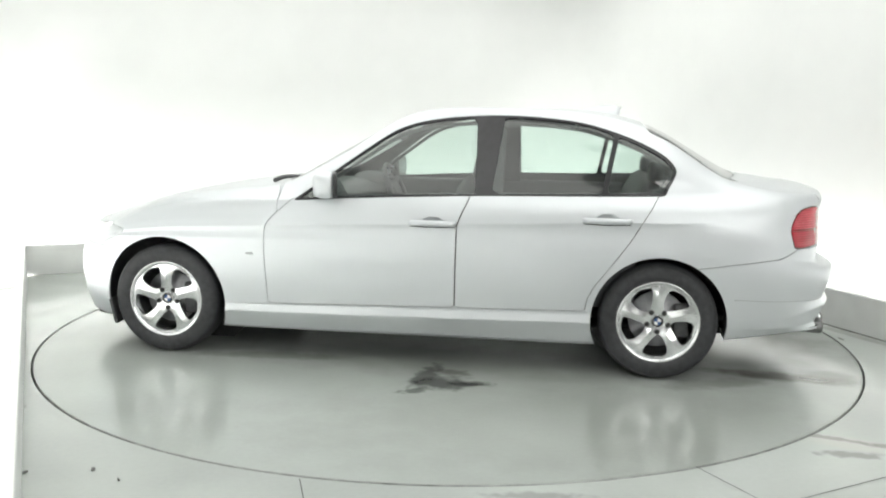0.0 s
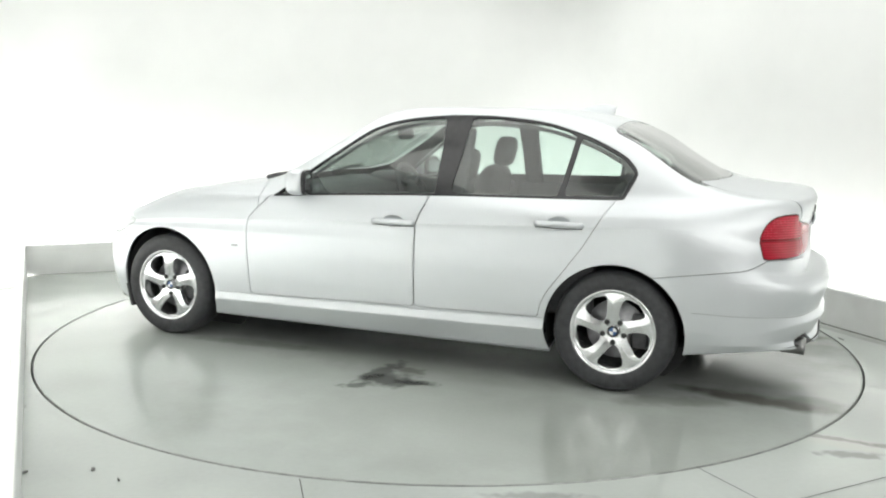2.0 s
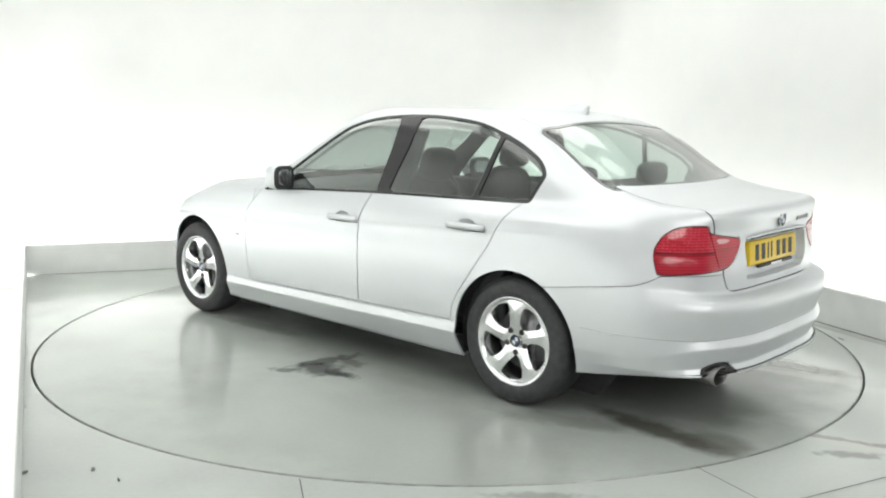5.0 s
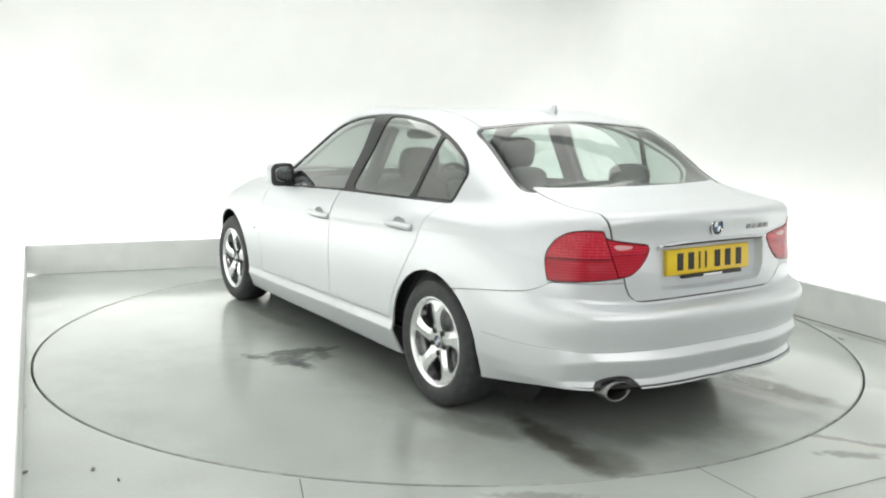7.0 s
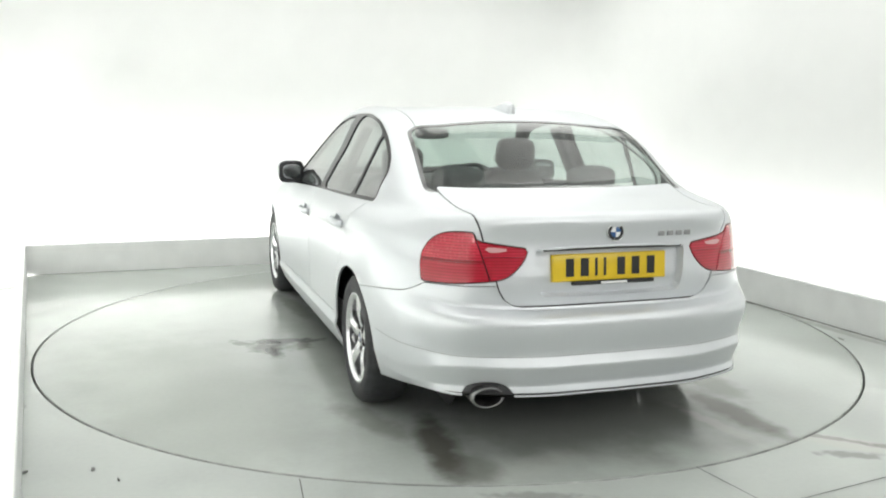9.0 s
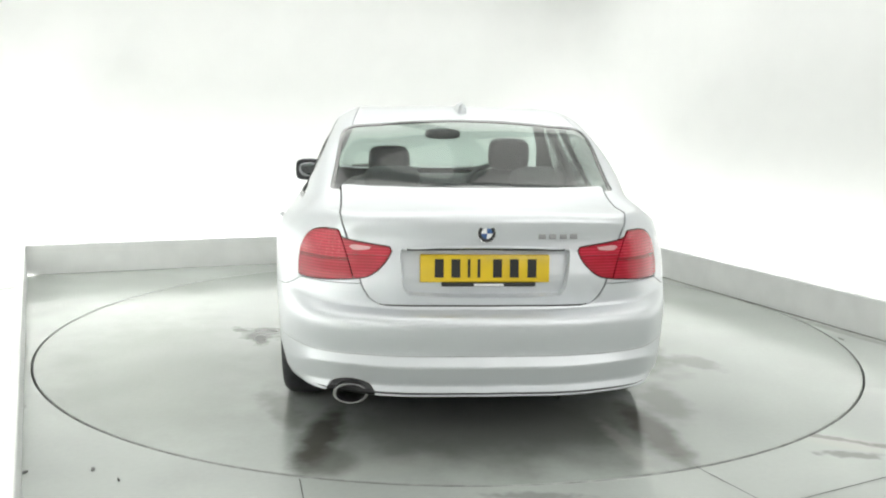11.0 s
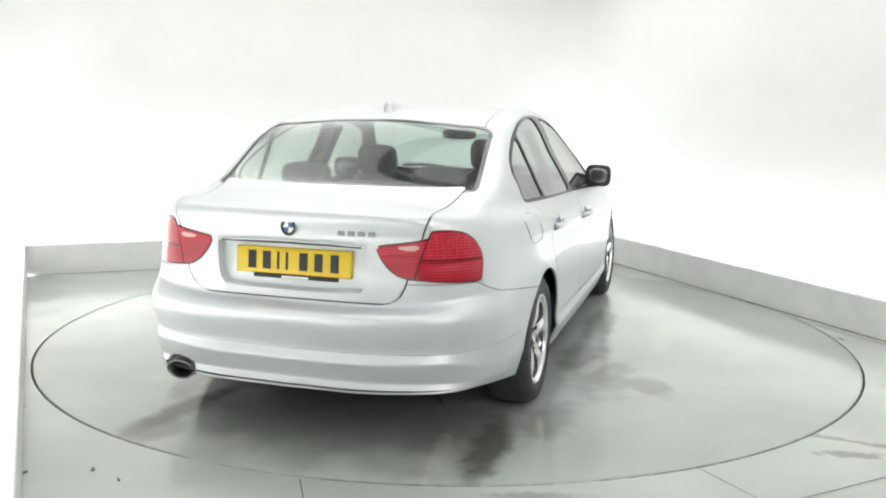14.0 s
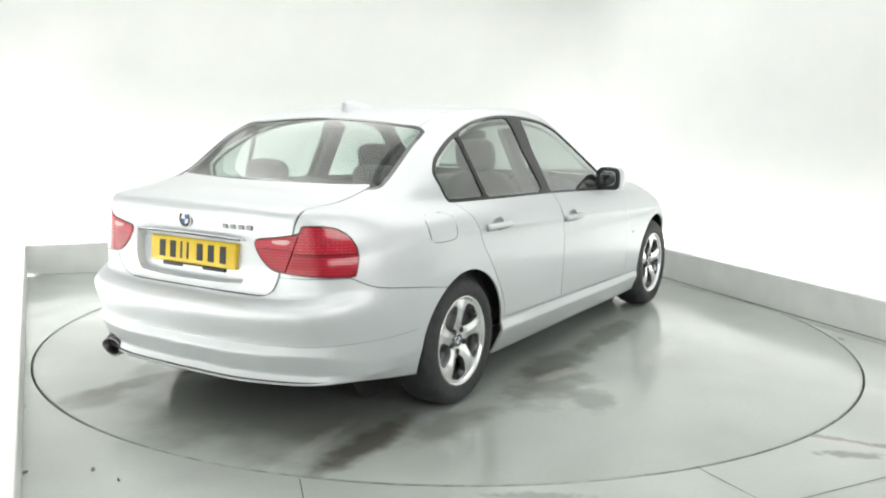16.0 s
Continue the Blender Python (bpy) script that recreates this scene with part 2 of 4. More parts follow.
def box(bm, x0, x1, y0, y1, z0, z1, bevel=0.0, seg=2, m=None):
    r = bmesh.ops.create_cube(bm, size=1.0)
    vs = r["verts"]
    for v in vs:
        v.co = Vector(((x0 + x1) / 2 + v.co.x * (x1 - x0), (y0 + y1) / 2 + v.co.y * (y1 - y0), (z0 + z1) / 2 + v.co.z * (z1 - z0)))
    if bevel:
        es = {e for v in vs for e in v.link_edges}
        r = bmesh.ops.bevel(bm, geom=list(es), offset=bevel, segments=seg, affect="EDGES", profile=0.5)
        vs = [v for v in bm.verts if v in set(r["verts"]) or v.is_valid and v in set(vs)]
    if m is not None:
        bmesh.ops.transform(bm, matrix=m, verts=[v for v in vs if v.is_valid])
    return bm


def rounded(bm, centre, size, power=3.0, seg=20, m=None):
    """A pillow-like superellipsoid."""
    rings = seg // 2
    grid = []
    for i in range(rings + 1):
        a = -math.pi / 2 + math.pi * i / rings
        row = []
        for j in range(seg):
            b = 2 * math.pi * j / seg
            p = []
            for c, s in ((math.cos(a) * math.cos(b), size[0]), (math.cos(a) * math.sin(b), size[1]), (math.sin(a), size[2])):
                p.append(c)
            k = sum(abs(c) ** power for c in p) ** (-1 / power)
            v = Vector([centre[q] + p[q] * k * size[q] / 2 for q in range(3)])
            row.append(bm.verts.new(m @ v if m is not None else v))
        grid.append(row)
    for i in range(rings):
        for j in range(seg):
            f = (grid[i][j], grid[i][(j + 1) % seg], grid[i + 1][(j + 1) % seg], grid[i + 1][j])
            bm.faces.new(f)
    bmesh.ops.remove_doubles(bm, verts=bm.verts, dist=1e-5)
    return bm


def lathe(bm, profile, seg=64, axis="y", centre=(0, 0, 0), closed=False):
    """Turn (radius, height) pairs about an axis."""
    rings = []
    for r, h in profile:
        ring = []
        for j in range(seg):
            a = 2 * math.pi * j / seg
            p = (r * math.cos(a), h, r * math.sin(a)) if axis == "y" else (r * math.cos(a), r * math.sin(a), h)
            if axis == "x":
                p = (h, r * math.cos(a), r * math.sin(a))
            ring.append(bm.verts.new(Vector(p) + Vector(centre)))
        rings.append(ring)
    n = len(rings)
    for i in range(n if closed else n - 1):
        for j in range(seg):
            bm.faces.new((rings[i][j], rings[i][(j + 1) % seg], rings[(i + 1) % n][(j + 1) % seg], rings[(i + 1) % n][j]))
    return bm


def tube(bm, pts, radius, seg=10, closed=False):
    """A round bar along points."""
    pts = [Vector(p) for p in pts]
    rings = []
    n = len(pts)
    for i, p in enumerate(pts):
        a, b = pts[(i - 1) % n if closed else max(i - 1, 0)], pts[(i + 1) % n if closed else min(i + 1, n - 1)]
        d = (b - a).normalized()
        up = Vector((0, 0, 1)) if abs(d.z) < 0.95 else Vector((1, 0, 0))
        s = d.cross(up).normalized()
        w = s.cross(d)
        rings.append([bm.verts.new(p + radius * (math.cos(2 * math.pi * j / seg) * s + math.sin(2 * math.pi * j / seg) * w)) for j in range(seg)])
    for i in range(n if closed else n - 1):
        for j in range(seg):
            bm.faces.new((rings[i][j], rings[i][(j + 1) % seg], rings[(i + 1) % n][(j + 1) % seg], rings[(i + 1) % n][j]))
    if not closed:
        bm.faces.new(rings[0]), bm.faces.new(rings[-1])
    return bm


# ---- surface cutting: vertices are rows of x, y, z, nx, ny, nz, across, up ----
def clip(V, T, f):
    """Keep the side of the triangles on which f <= 0."""
    d = f(V)
    d = np.where(np.abs(d) < 1e-7, -1e-7, d)
    ins = d <= 0
    c = ins[T].sum(1)
    out = [T[c == 3]]
    newv, base = [], len(V)

    def cut(a, b):
        t = (d[a] / (d[a] - d[b]))[:, None]
        return V[a] * (1 - t) + V[b] * t
    for want in (1, 2):
        S = T[c == want]
        if not len(S):
            continue
        odd = ins[S] if want == 1 else ~ins[S]
        k = odd.argmax(1)
        a, b, e = (S[np.arange(len(S)), (k + q) % 3] for q in (0, 1, 2))
        p, q = cut(a, b), cut(a, e)
        ip = base + np.arange(len(S))
        iq = ip + len(S)
        base += 2 * len(S)
        newv += [p, q]
        if want == 1:
            out.append(np.stack([a, ip, iq], 1))
        else:
            out += [np.stack([b, e, ip], 1), np.stack([e, iq, ip], 1)]
    V = np.vstack([V] + newv)
    return tidy(V, np.vstack(out))


def tidy(V, T):
    if not len(T):
        return V[:0], T
    used, inv = np.unique(T, return_inverse=True)
    V, T = V[used], inv.reshape(-1, 3)
    _, first, inv = np.unique(np.round(V[:, :3] / 2e-5).astype(np.int64), axis=0, return_index=True, return_inverse=True)
    V, T = V[first], inv.reshape(-1)[T]
    ok = (T[:, 0] != T[:, 1]) & (T[:, 1] != T[:, 2]) & (T[:, 0] != T[:, 2])
    return V, T[ok]


def mirrored(V, T):
    W = V.copy()
    W[:, 1] *= -1
    W[:, 4] *= -1
    return W, T[:, ::-1]


def both(V, T, V2=None, T2=None):
    W, U = mirrored(V, T) if V2 is None else (V2, T2)
    return tidy(np.vstack([V, W]), np.vstack([T, U + len(V)]))


def panel(name, V, T, mat, parent, label="", depth=0.010, inset=0.0):
    """A sheet with its edge folded inwards."""
    P, N = V[:, :3] - V[:, 3:6] * inset, V[:, 3:6]
    verts, norms, faces = [P], [N], [T]
    if depth:
        E = np.vstack([T[:, [0, 1]], T[:, [1, 2]], T[:, [2, 0]]])
        key = np.sort(E, 1)
        _, idx, cnt = np.unique(key, axis=0, return_index=True, return_counts=True)
        B = E[idx[cnt == 1]]
        a, b = B[:, 0], B[:, 1]
        q = [P[a], P[b], P[b] - N[b] * depth, P[a] - N[a] * depth]
        fn = np.cross(q[3] - q[0], q[1] - q[0])
        fn /= np.linalg.norm(fn, axis=1, keepdims=True) + 1e-12
        m, o = len(B), len(P)
        verts += q
        norms += [fn] * 4
        i = o + np.arange(m)
        faces = [T, np.stack([i + m, i, i + 3 * m], 1), np.stack([i + m, i + 3 * m, i + 2 * m], 1)]
    return mesh_ob(name, np.vstack(verts), np.vstack(faces), mat, parent, label, np.vstack(norms))


def chaikin(poly, n=2):
    for _ in range(n):
        out = []
        for i, p in enumerate(poly):
            q = poly[(i + 1) % len(poly)]
            out += [(0.8 * p[0] + 0.2 * q[0], 0.8 * p[1] + 0.2 * q[1]), (0.2 * p[0] + 0.8 * q[0], 0.2 * p[1] + 0.8 * q[1])]
        poly = out
    return poly


def inside(poly, a, b):
    """Signed distance to a closed outline in the coordinates a, b (functions of the vertex rows); negative inside."""
    Q = np.array(poly)

    def f(V):
        p = np.stack([a(V), b(V)], 1)
        best = np.full(len(p), 1e9)
        odd = np.zeros(len(p), bool)
        for i in range(len(Q)):
            s, e = Q[i], Q[(i + 1) % len(Q)]
            w, l = p - s, e - s
            k = np.clip((w @ l) / (l @ l), 0, 1)
            best = np.minimum(best, np.hypot(*(w - k[:, None] * l).T))
            hit = (s[1] > p[:, 1]) != (e[1] > p[:, 1])
            with np.errstate(divide="ignore", invalid="ignore"):
                xx = s[0] + (p[:, 1] - s[1]) * l[0] / l[1]
            odd ^= hit & (p[:, 0] < xx)
        return np.where(odd, -best, best)
    return f


def X(V):
    return V[:, 0]


def Y(V):
    return np.abs(V[:, 1])


def Z(V):
    return V[:, 2]


def ROW(V):
    return V[:, 7]


# ---- the room ----
def room_box(name, a0, a1, b0, b1, z0, z1, mat, label="", category="", bevel=0.004):
    bm = bmesh.new()
    box(bm, a0, a1, b0, b1, z0, z1, bevel, 1)
    ob = part(name, bm, mat, None, label, False)
    ob.matrix_world = ROOM
    return tagged(ob, label, category, kind="structure")


R_TABLE, GAP = 2.452, 0.010


def build_room():
    # floor sheet with the round pit of the turntable
    n = 160
    verts, faces = [], []
    for ring in range(3):
        for j in range(n):
            a = 2 * math.pi * (j + 0.5) / n
            c, s = math.cos(a), math.sin(a)
            if ring < 2:
                verts.append((c * (R_TABLE + GAP), s * (R_TABLE + GAP), -0.12 if ring == 0 else 0.0))
            else:
                k = min((D1 + 0.02 if c > 0 else -D0 + 0.02) / max(abs(c), 1e-9), (N1 + 0.02) / max(abs(s), 1e-9))
                verts.append((c * k, s * k, 0.0))
    for ring in range(2):
        for j in range(n):
            faces.append((ring * n + j, ring * n + (j + 1) % n, (ring + 1) * n + (j + 1) % n, (ring + 1) * n + j))
    k = len(verts)
    verts += [(D0 - 0.02, -N1 - 0.02, 0), (D1 + 0.02, -N1 - 0.02, 0), (D1 + 0.02, N0, 0), (D0 - 0.02, N0, 0)]
    faces.append((k, k + 3, k + 2, k + 1))
    floor = mesh_ob("floor", verts, faces, FLOOR, None, "grey-green painted glossy studio floor with scuffs and painted shade by the plinth", smooth=False)
    floor.matrix_world = ROOM
    tagged(floor, category="floor", kind="structure")
    bm = bmesh.new()
    lathe(bm, [(0.0001, -0.12), (R_TABLE + 0.03, -0.12)], 96, "z")
    pit = part("turntable_pit", bm, GROOVE, None, "dark pit under the turntable", False)
    tagged(pit, category="pit", kind="structure")
    # plinths, cove floor, walls, ceiling
    t, cv = PLINTH_T, COVE
    back = room_box("plinth_back", -0.3, 5.6, 0, t, 0, PLINTH_H, PLINTH, "low off-white painted plinth along the wall", "plinth")
    back.matrix_world = ROOM @ pose(D0, N1, 0, 0, 0, -3.7)
    right = room_box("plinth_right", 0, t, -6.4, 2.66, 0, PLINTH_H, PLINTH, "low off-white painted plinth along the wall", "plinth")
    right.matrix_world = ROOM @ pose(2.468, 0, 0, 0, 0, -1.72)
    left = room_box("plinth_left", -t, 0, -6.4, 0.03, 0, PLINTH_H, PLINTH, "low off-white painted plinth along the wall", "plinth")
    left.matrix_world = ROOM @ pose(D0, N1, 0, 0, 0, 0.21)
    # narrow dark grey bead where the right plinth meets the floor
    bead = room_box("floor_bead", -0.007, 0.004, -3.2, 2.4, -0.004, 0.005, BEAD_GREY, "dark grey bead along the plinth's foot", "trim", 0.002)
    bead.matrix_world = right.matrix_world.copy()
    room_box("cove_floor", D0 - cv, D1 + cv, N0, N1 + cv, -0.2, -0.13, PLINTH, "floor of the light cove", "floor")
    wl, wr, wb = D0 - cv, D1 + cv, N1 + cv
    # one seamless white sheet round three sides, its corners rounded
    rad, end, plan = 0.55, -5.3, []
    plan.append((wl, end))
    for cx, a0 in ((wl + rad, 180), (wr - rad, 90)):
        for k in range(17):
            a = radians(a0 - 90 * k / 16)
            plan.append((cx + rad * math.cos(a), wb - rad + rad * math.sin(a)))
    plan.append((wr, end))
    out = [(x + 0.15 * (-1 if x < 0 else 1), y + (0.15 if y > end else 0)) for x, y in plan]
    bm = bmesh.new()
    lo = [[bm.verts.new((x, y, z)) for x, y in line_] for line_ in (plan, out) for z in (-0.2, ROOM_H)]
    for i in range(len(plan) - 1):
        for a, b in ((lo[0], lo[1]), (lo[1], lo[3]), (lo[3], lo[2]), (lo[2], lo[0])):
            bm.faces.new((a[i], a[i + 1], b[i + 1], b[i]))
    for i in (0, -1):
        bm.faces.new([q[i] for q in (lo[0], lo[1], lo[3], lo[2])])
    ob = part("wall_back", bm, WALL, None, "seamless white studio wall lit from below")
    for p in ob.data.polygons:
        p.use_smooth = abs(p.normal.z) < 0.5
    ob.matrix_world = ROOM
    tagged(ob, category="wall", kind="structure")
    room_box("wall_right", wr, wr + 0.15, N0 - 0.1, end - 0.004, -0.2, ROOM_H, DRAPE, "grey wall of the entrance", "wall")
    room_box("wall_left", wl - 0.15, wl, N0 - 0.1, end - 0.004, -0.2, ROOM_H, DRAPE, "grey wall of the entrance", "wall")
    room_box("wall_front", wl - 0.15, wr + 0.15, N0 - 0.27, N0 - 0.12, -0.2, ROOM_H, DRAPE, "dark grey wall of the unlit entrance", "wall")
    room_box("ceiling", wl - 0.15, wr + 0.15, N0 - 0.27, wb + 0.15, ROOM_H + 0.003, ROOM_H + 0.15, WALL, "plain white ceiling", "ceiling")
    # cover plate joints in the fixed floor
    def joint(p, q):
        p, q = Vector((*p, 0)), Vector((*q, 0))
        d = (q - p).normalized()
        s = Vector((-d.y, d.x, 0)) * 0.0018
        bm = bmesh.new()
        vs = [bm.verts.new(v + Vector((0, 0, 0.0015))) for v in (p - s, q - s, q + s, p + s)]
        bm.faces.new(vs)
        ob = part("floor_joint", bm, GROOVE, None, "dark joint between steel floor plates", False)
        tagged(ob, category="floor joint", kind="structure")
    joint((-0.555, -2.415), (-0.42, -2.95))
    joint((1.007, -2.235), (1.20, -2.62))
    joint((1.12, -2.62), (1.354, -2.499))
    joint((1.354, -2.499), (1.73, -2.304))
    joint((1.73, -2.304), (2.45, -1.93))


def build_turntable():
    bm = bmesh.new()
    ob = new("turntable")
    tagged(ob, "round grey-green painted turntable disc, glossy and smeared, car's shade painted in", "turntable")
    lathe(bm, [(0.0001, 0.0), (1.2, 0.0), (R_TABLE - 0.0065, 0.0), (R_TABLE - 0.007, -0.10), (0.0001, -0.10)], 160, "z")
    bmesh.ops.remove_doubles(bm, verts=bm.verts, dist=0.0002)
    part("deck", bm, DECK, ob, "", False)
    bm = bmesh.new()
    lathe(bm, [(R_TABLE - 0.0062, -0.001), (R_TABLE - 0.002, -0.001), (R_TABLE, -0.004), (R_TABLE, -0.06), (R_TABLE - 0.0062, -0.06)], 200, "z", closed=True)
    part("edge_band", bm, EDGE_STEEL, ob, "dull steel edge band", False)
    return ob


# ---- the saloon: x forward, y to its left, z up, between the axles on the ground ----
ROWS = []


def line(points):
    """One lengthwise line of the left flank, from the nose's middle round to the tail's middle."""
    ROWS.append(np.array(points, float))


SIDE = (1.70, 1.38, 1.0, 0.6, 0.3, 0.0, -0.6, -1.0, -1.38, -1.75, -2.02)


def flank(nose, ys, zs, tail):
    """A line whose middle stations lie at the shared x values."""
    line(list(nose) + [(x, y, z) for x, y, z in zip(SIDE, ys, zs)] + list(tail))


# underside edge, sill edge, sill top, door middle, widest line
flank([(2.02, 0, .20), (1.98, .40, .20), (1.80, .62, .20)], [.66] * 10 + [.60], [.20] * 9 + [.25, .28],
      [(-2.10, .55, .29), (-2.18, .38, .29), (-2.20, 0, .29)])
flank([(2.10, 0, .19), (2.06, .42, .19), (1.88, .70, .19)], [.78, .83, .845, .85, .85, .85, .85, .85, .85, .83, .765], [.17, .172, .168, .168, .168, .169, .170, .172, .19, .232, .262],
      [(-2.203, .660, .270), (-2.313, .43, .270), (-2.352, 0, .270)])
flank([(2.13, 0, .28), (2.09, .43, .28), (1.90, .72, .28)], [.82, .87, .888, .894, .896, .898, .901, .903, .89, .85, .785], [.27, .27, .268, .272, .275, .28, .29, .296, .29, .29, .295],
      [(-2.186, .654, .306), (-2.285, .423, .306), (-2.322, 0, .306)])
flank([(2.135, 0, .31), (2.095, .43, .31), (1.905, .725, .31)], [.825, .875, .882, .886, .888, .889, .892, .893, .888, .866, .796], [.31, .312, .310, .316, .32, .326, .336, .343, .35, .352, .352],
      [(-2.215, .668, .393), (-2.326, .431, .393), (-2.366, 0, .393)])
flank([(2.15, 0, .42), (2.11, .44, .42), (1.91, .735, .43)], [.835, .882, .892, .896, .898, .899, .901, .902, .896, .872, .804], [.45] * 8 + [.455, .45, .44],
      [(-2.203, .664, .434), (-2.305, .430, .433), (-2.342, 0, .433)])
flank([(2.14, 0, .54), (2.10, .44, .54), (1.90, .735, .55)], [.835, .885, .895, .9, .902, .904, .906, .908, .903, .878, .808], [.58, .59, .59, .59, .59, .59, .595, .60, .60, .60, .60],
      [(-2.224, .672, .596), (-2.334, .435, .590), (-2.372, 0, .588)])
flank([(2.10, 0, .62), (2.06, .44, .62), (1.87, .72, .63)], [.825, .88, .892, .898, .901, .903, .906, .907, .903, .878, .792], [.66, .67, .68, .685, .69, .69, .69, .69, .68, .67, .66],
      [(-2.170, .642, .632), (-2.243, .413, .614), (-2.272, 0, .610)])
# hollow under the crease
flank([(2.09, 0, .645), (2.05, .435, .645), (1.855, .715, .655)], [.813, .868, .884, .890, .8935, .8965, .8995, .8995, .8945, .868, .772], [.678, .708, .722, .742, .757, .767, .789, .807, .818, .822, .77],
      [(-2.172, .634, .75), (-2.256, .416, .745), (-2.290, 0, .742)])
# crease through the handles, shoulder, waistline
flank([(2.08, 0, .66), (2.04, .43, .66), (1.84, .71, .67)], [.81, .868, .885, .893, .897, .90, .903, .903, .896, .862, .764], [.69, .725, .745, .765, .78, .79, .812, .83, .84, .845, .80],
      [(-2.167, .628, .79), (-2.250, .415, .79), (-2.284, 0, .79)])
flank([(2.06, 0, .69), (2.02, .42, .69), (1.81, .69, .70)], [.79, .85, .872, .885, .889, .892, .894, .892, .880, .838, .748], [.72, .775, .80, .815, .83, .842, .868, .885, .90, .905, .89],
      [(-2.165, .615, .885), (-2.242, .41, .885), (-2.278, 0, .885)])
flank([(2.045, 0, .705), (2.0, .42, .705), (1.79, .67, .72)], [.755, .805, .835, .865, .862, .858, .848, .83, .785, .738, .692], [.75, .835, .885, .905, .92, .937, .96, .970, .98, .985, .982],
      [(-2.178, .578, .975), (-2.256, .40, .978), (-2.288, 0, .982)])
# side glass middle, side glass top, windscreen and rear screen edge
line([(2.04, 0, .71), (1.99, .41, .715), (1.78, .655, .735), (1.68, .735, .765), (1.37, .785, .85), (1.0, .815, .90), (.62, .852, .915), (.31, .805, 1.01), (.01, .752, 1.115),
      (-.6, .735, 1.16), (-1.0, .735, 1.15), (-1.40, .755, 1.07), (-1.74, .70, 1.02), (-2.01, .675, .992), (-2.155, .58, .988), (-2.245, .39, .988), (-2.280, 0, .989)])
line([(2.03, 0, .715), (1.98, .40, .72), (1.77, .64, .745), (1.67, .71, .775), (1.36, .765, .865), (1.0, .795, .91), (.64, .825, .935), (.33, .748, 1.105), (.02, .632, 1.306),
      (-.6, .607, 1.358), (-1.0, .632, 1.326), (-1.385, .695, 1.172), (-1.73, .665, 1.042), (-2.0, .645, .997), (-2.14, .56, .992), (-2.235, .38, .992), (-2.272, 0, .993)])
line([(2.02, 0, .72), (1.97, .38, .725), (1.76, .61, .755), (1.66, .67, .79), (1.36, .715, .885), (1.0, .745, .93), (.70, .745, .975), (.36, .69, 1.145), (.04, .59, 1.335),
      (-.6, .55, 1.383), (-1.0, .556, 1.362), (-1.35, .58, 1.274), (-1.73, .628, 1.052), (-1.98, .61, .999), (-2.12, .53, .995), (-2.22, .37, .995), (-2.264, 0, .996)])
# middle line of bonnet, windscreen, roof, rear screen, boot
CENTRE = np.array([(2.01, 0, .73), (1.97, 0, .745), (1.85, 0, .79), (1.70, 0, .835), (1.38, 0, .905), (1.05, 0, .955), (.80, 0, .985), (.41, 0, 1.19), (.03, 0, 1.352),
                   (-.58, 0, 1.398), (-1.0, 0, 1.388), (-1.34, 0, 1.312), (-1.82, 0, 1.062), (-2.0, 0, 1.030), (-2.12, 0, 1.012), (-2.2, 0, 1.004), (-2.255, 0, .999)])
EDGE_ROW = len(ROWS) - 1


def tall(z):
    """Stretch what lies above the waistline."""
    return np.where(z > .97, .97 + (z - .97) * 1.047, z)


def squared_tail(P):
    """Flatten the tail's plan a little: less reach in the middle, fuller towards the corners."""
    y = np.abs(P[:, 1])
    upper = np.interp(y, (0, .41, .60, .70), (.016, .008, -.012, 0))
    lower = np.interp(y, (0, .43, .68, .75), (.010, .005, -.006, 0))
    P[:, 0] += np.where(P[:, 0] < -2.1, np.where(P[:, 2] > .6, upper, lower), 0)
    P[:, 2] = tall(P[:, 2])


for row in ROWS + [CENTRE]:
    squared_tail(row)
for f in (0.25, 0.5, 0.75, 1.0):
    g = 1 - (1 - f) ** 2
    e = ROWS[EDGE_ROW]
    ROWS.append(np.stack([e[:, 0] + (CENTRE[:, 0] - e[:, 0]) * g, e[:, 1] * (1 - f), e[:, 2] + (CENTRE[:, 2] - e[:, 2]) * g], 1))


def hermite(P, t, sub, sharp=()):
    """Smooth curve through P along axis 0; t has P's shape less the last axis. Rows in sharp stay creases."""
    h = np.maximum(np.diff(t, axis=0), 1e-4)[..., None]
    sec = np.diff(P, axis=0) / h
    m = np.empty_like(P)
    m[0], m[-1] = sec[0], sec[-1]
    m[1:-1] = (sec[:-1] * h[1:] + sec[1:] * h[:-1]) / (h[1:] + h[:-1])
    out, pos = [], []
    for i in range(len(P) - 1):
        a = sec[i] if i in sharp else m[i]
        b = sec[i] if i + 1 in sharp else m[i + 1]
        for k in range(sub + (i == len(P) - 2)):
            s = k / sub
            out.append((2 * s ** 3 - 3 * s ** 2 + 1) * P[i] + (s ** 3 - 2 * s ** 2 + s) * h[i] * a + (3 * s ** 2 - 2 * s ** 3) * P[i + 1] + (s ** 3 - s ** 2) * h[i] * b)
            pos.append(i + s)
    return np.array(out), np.array(pos)


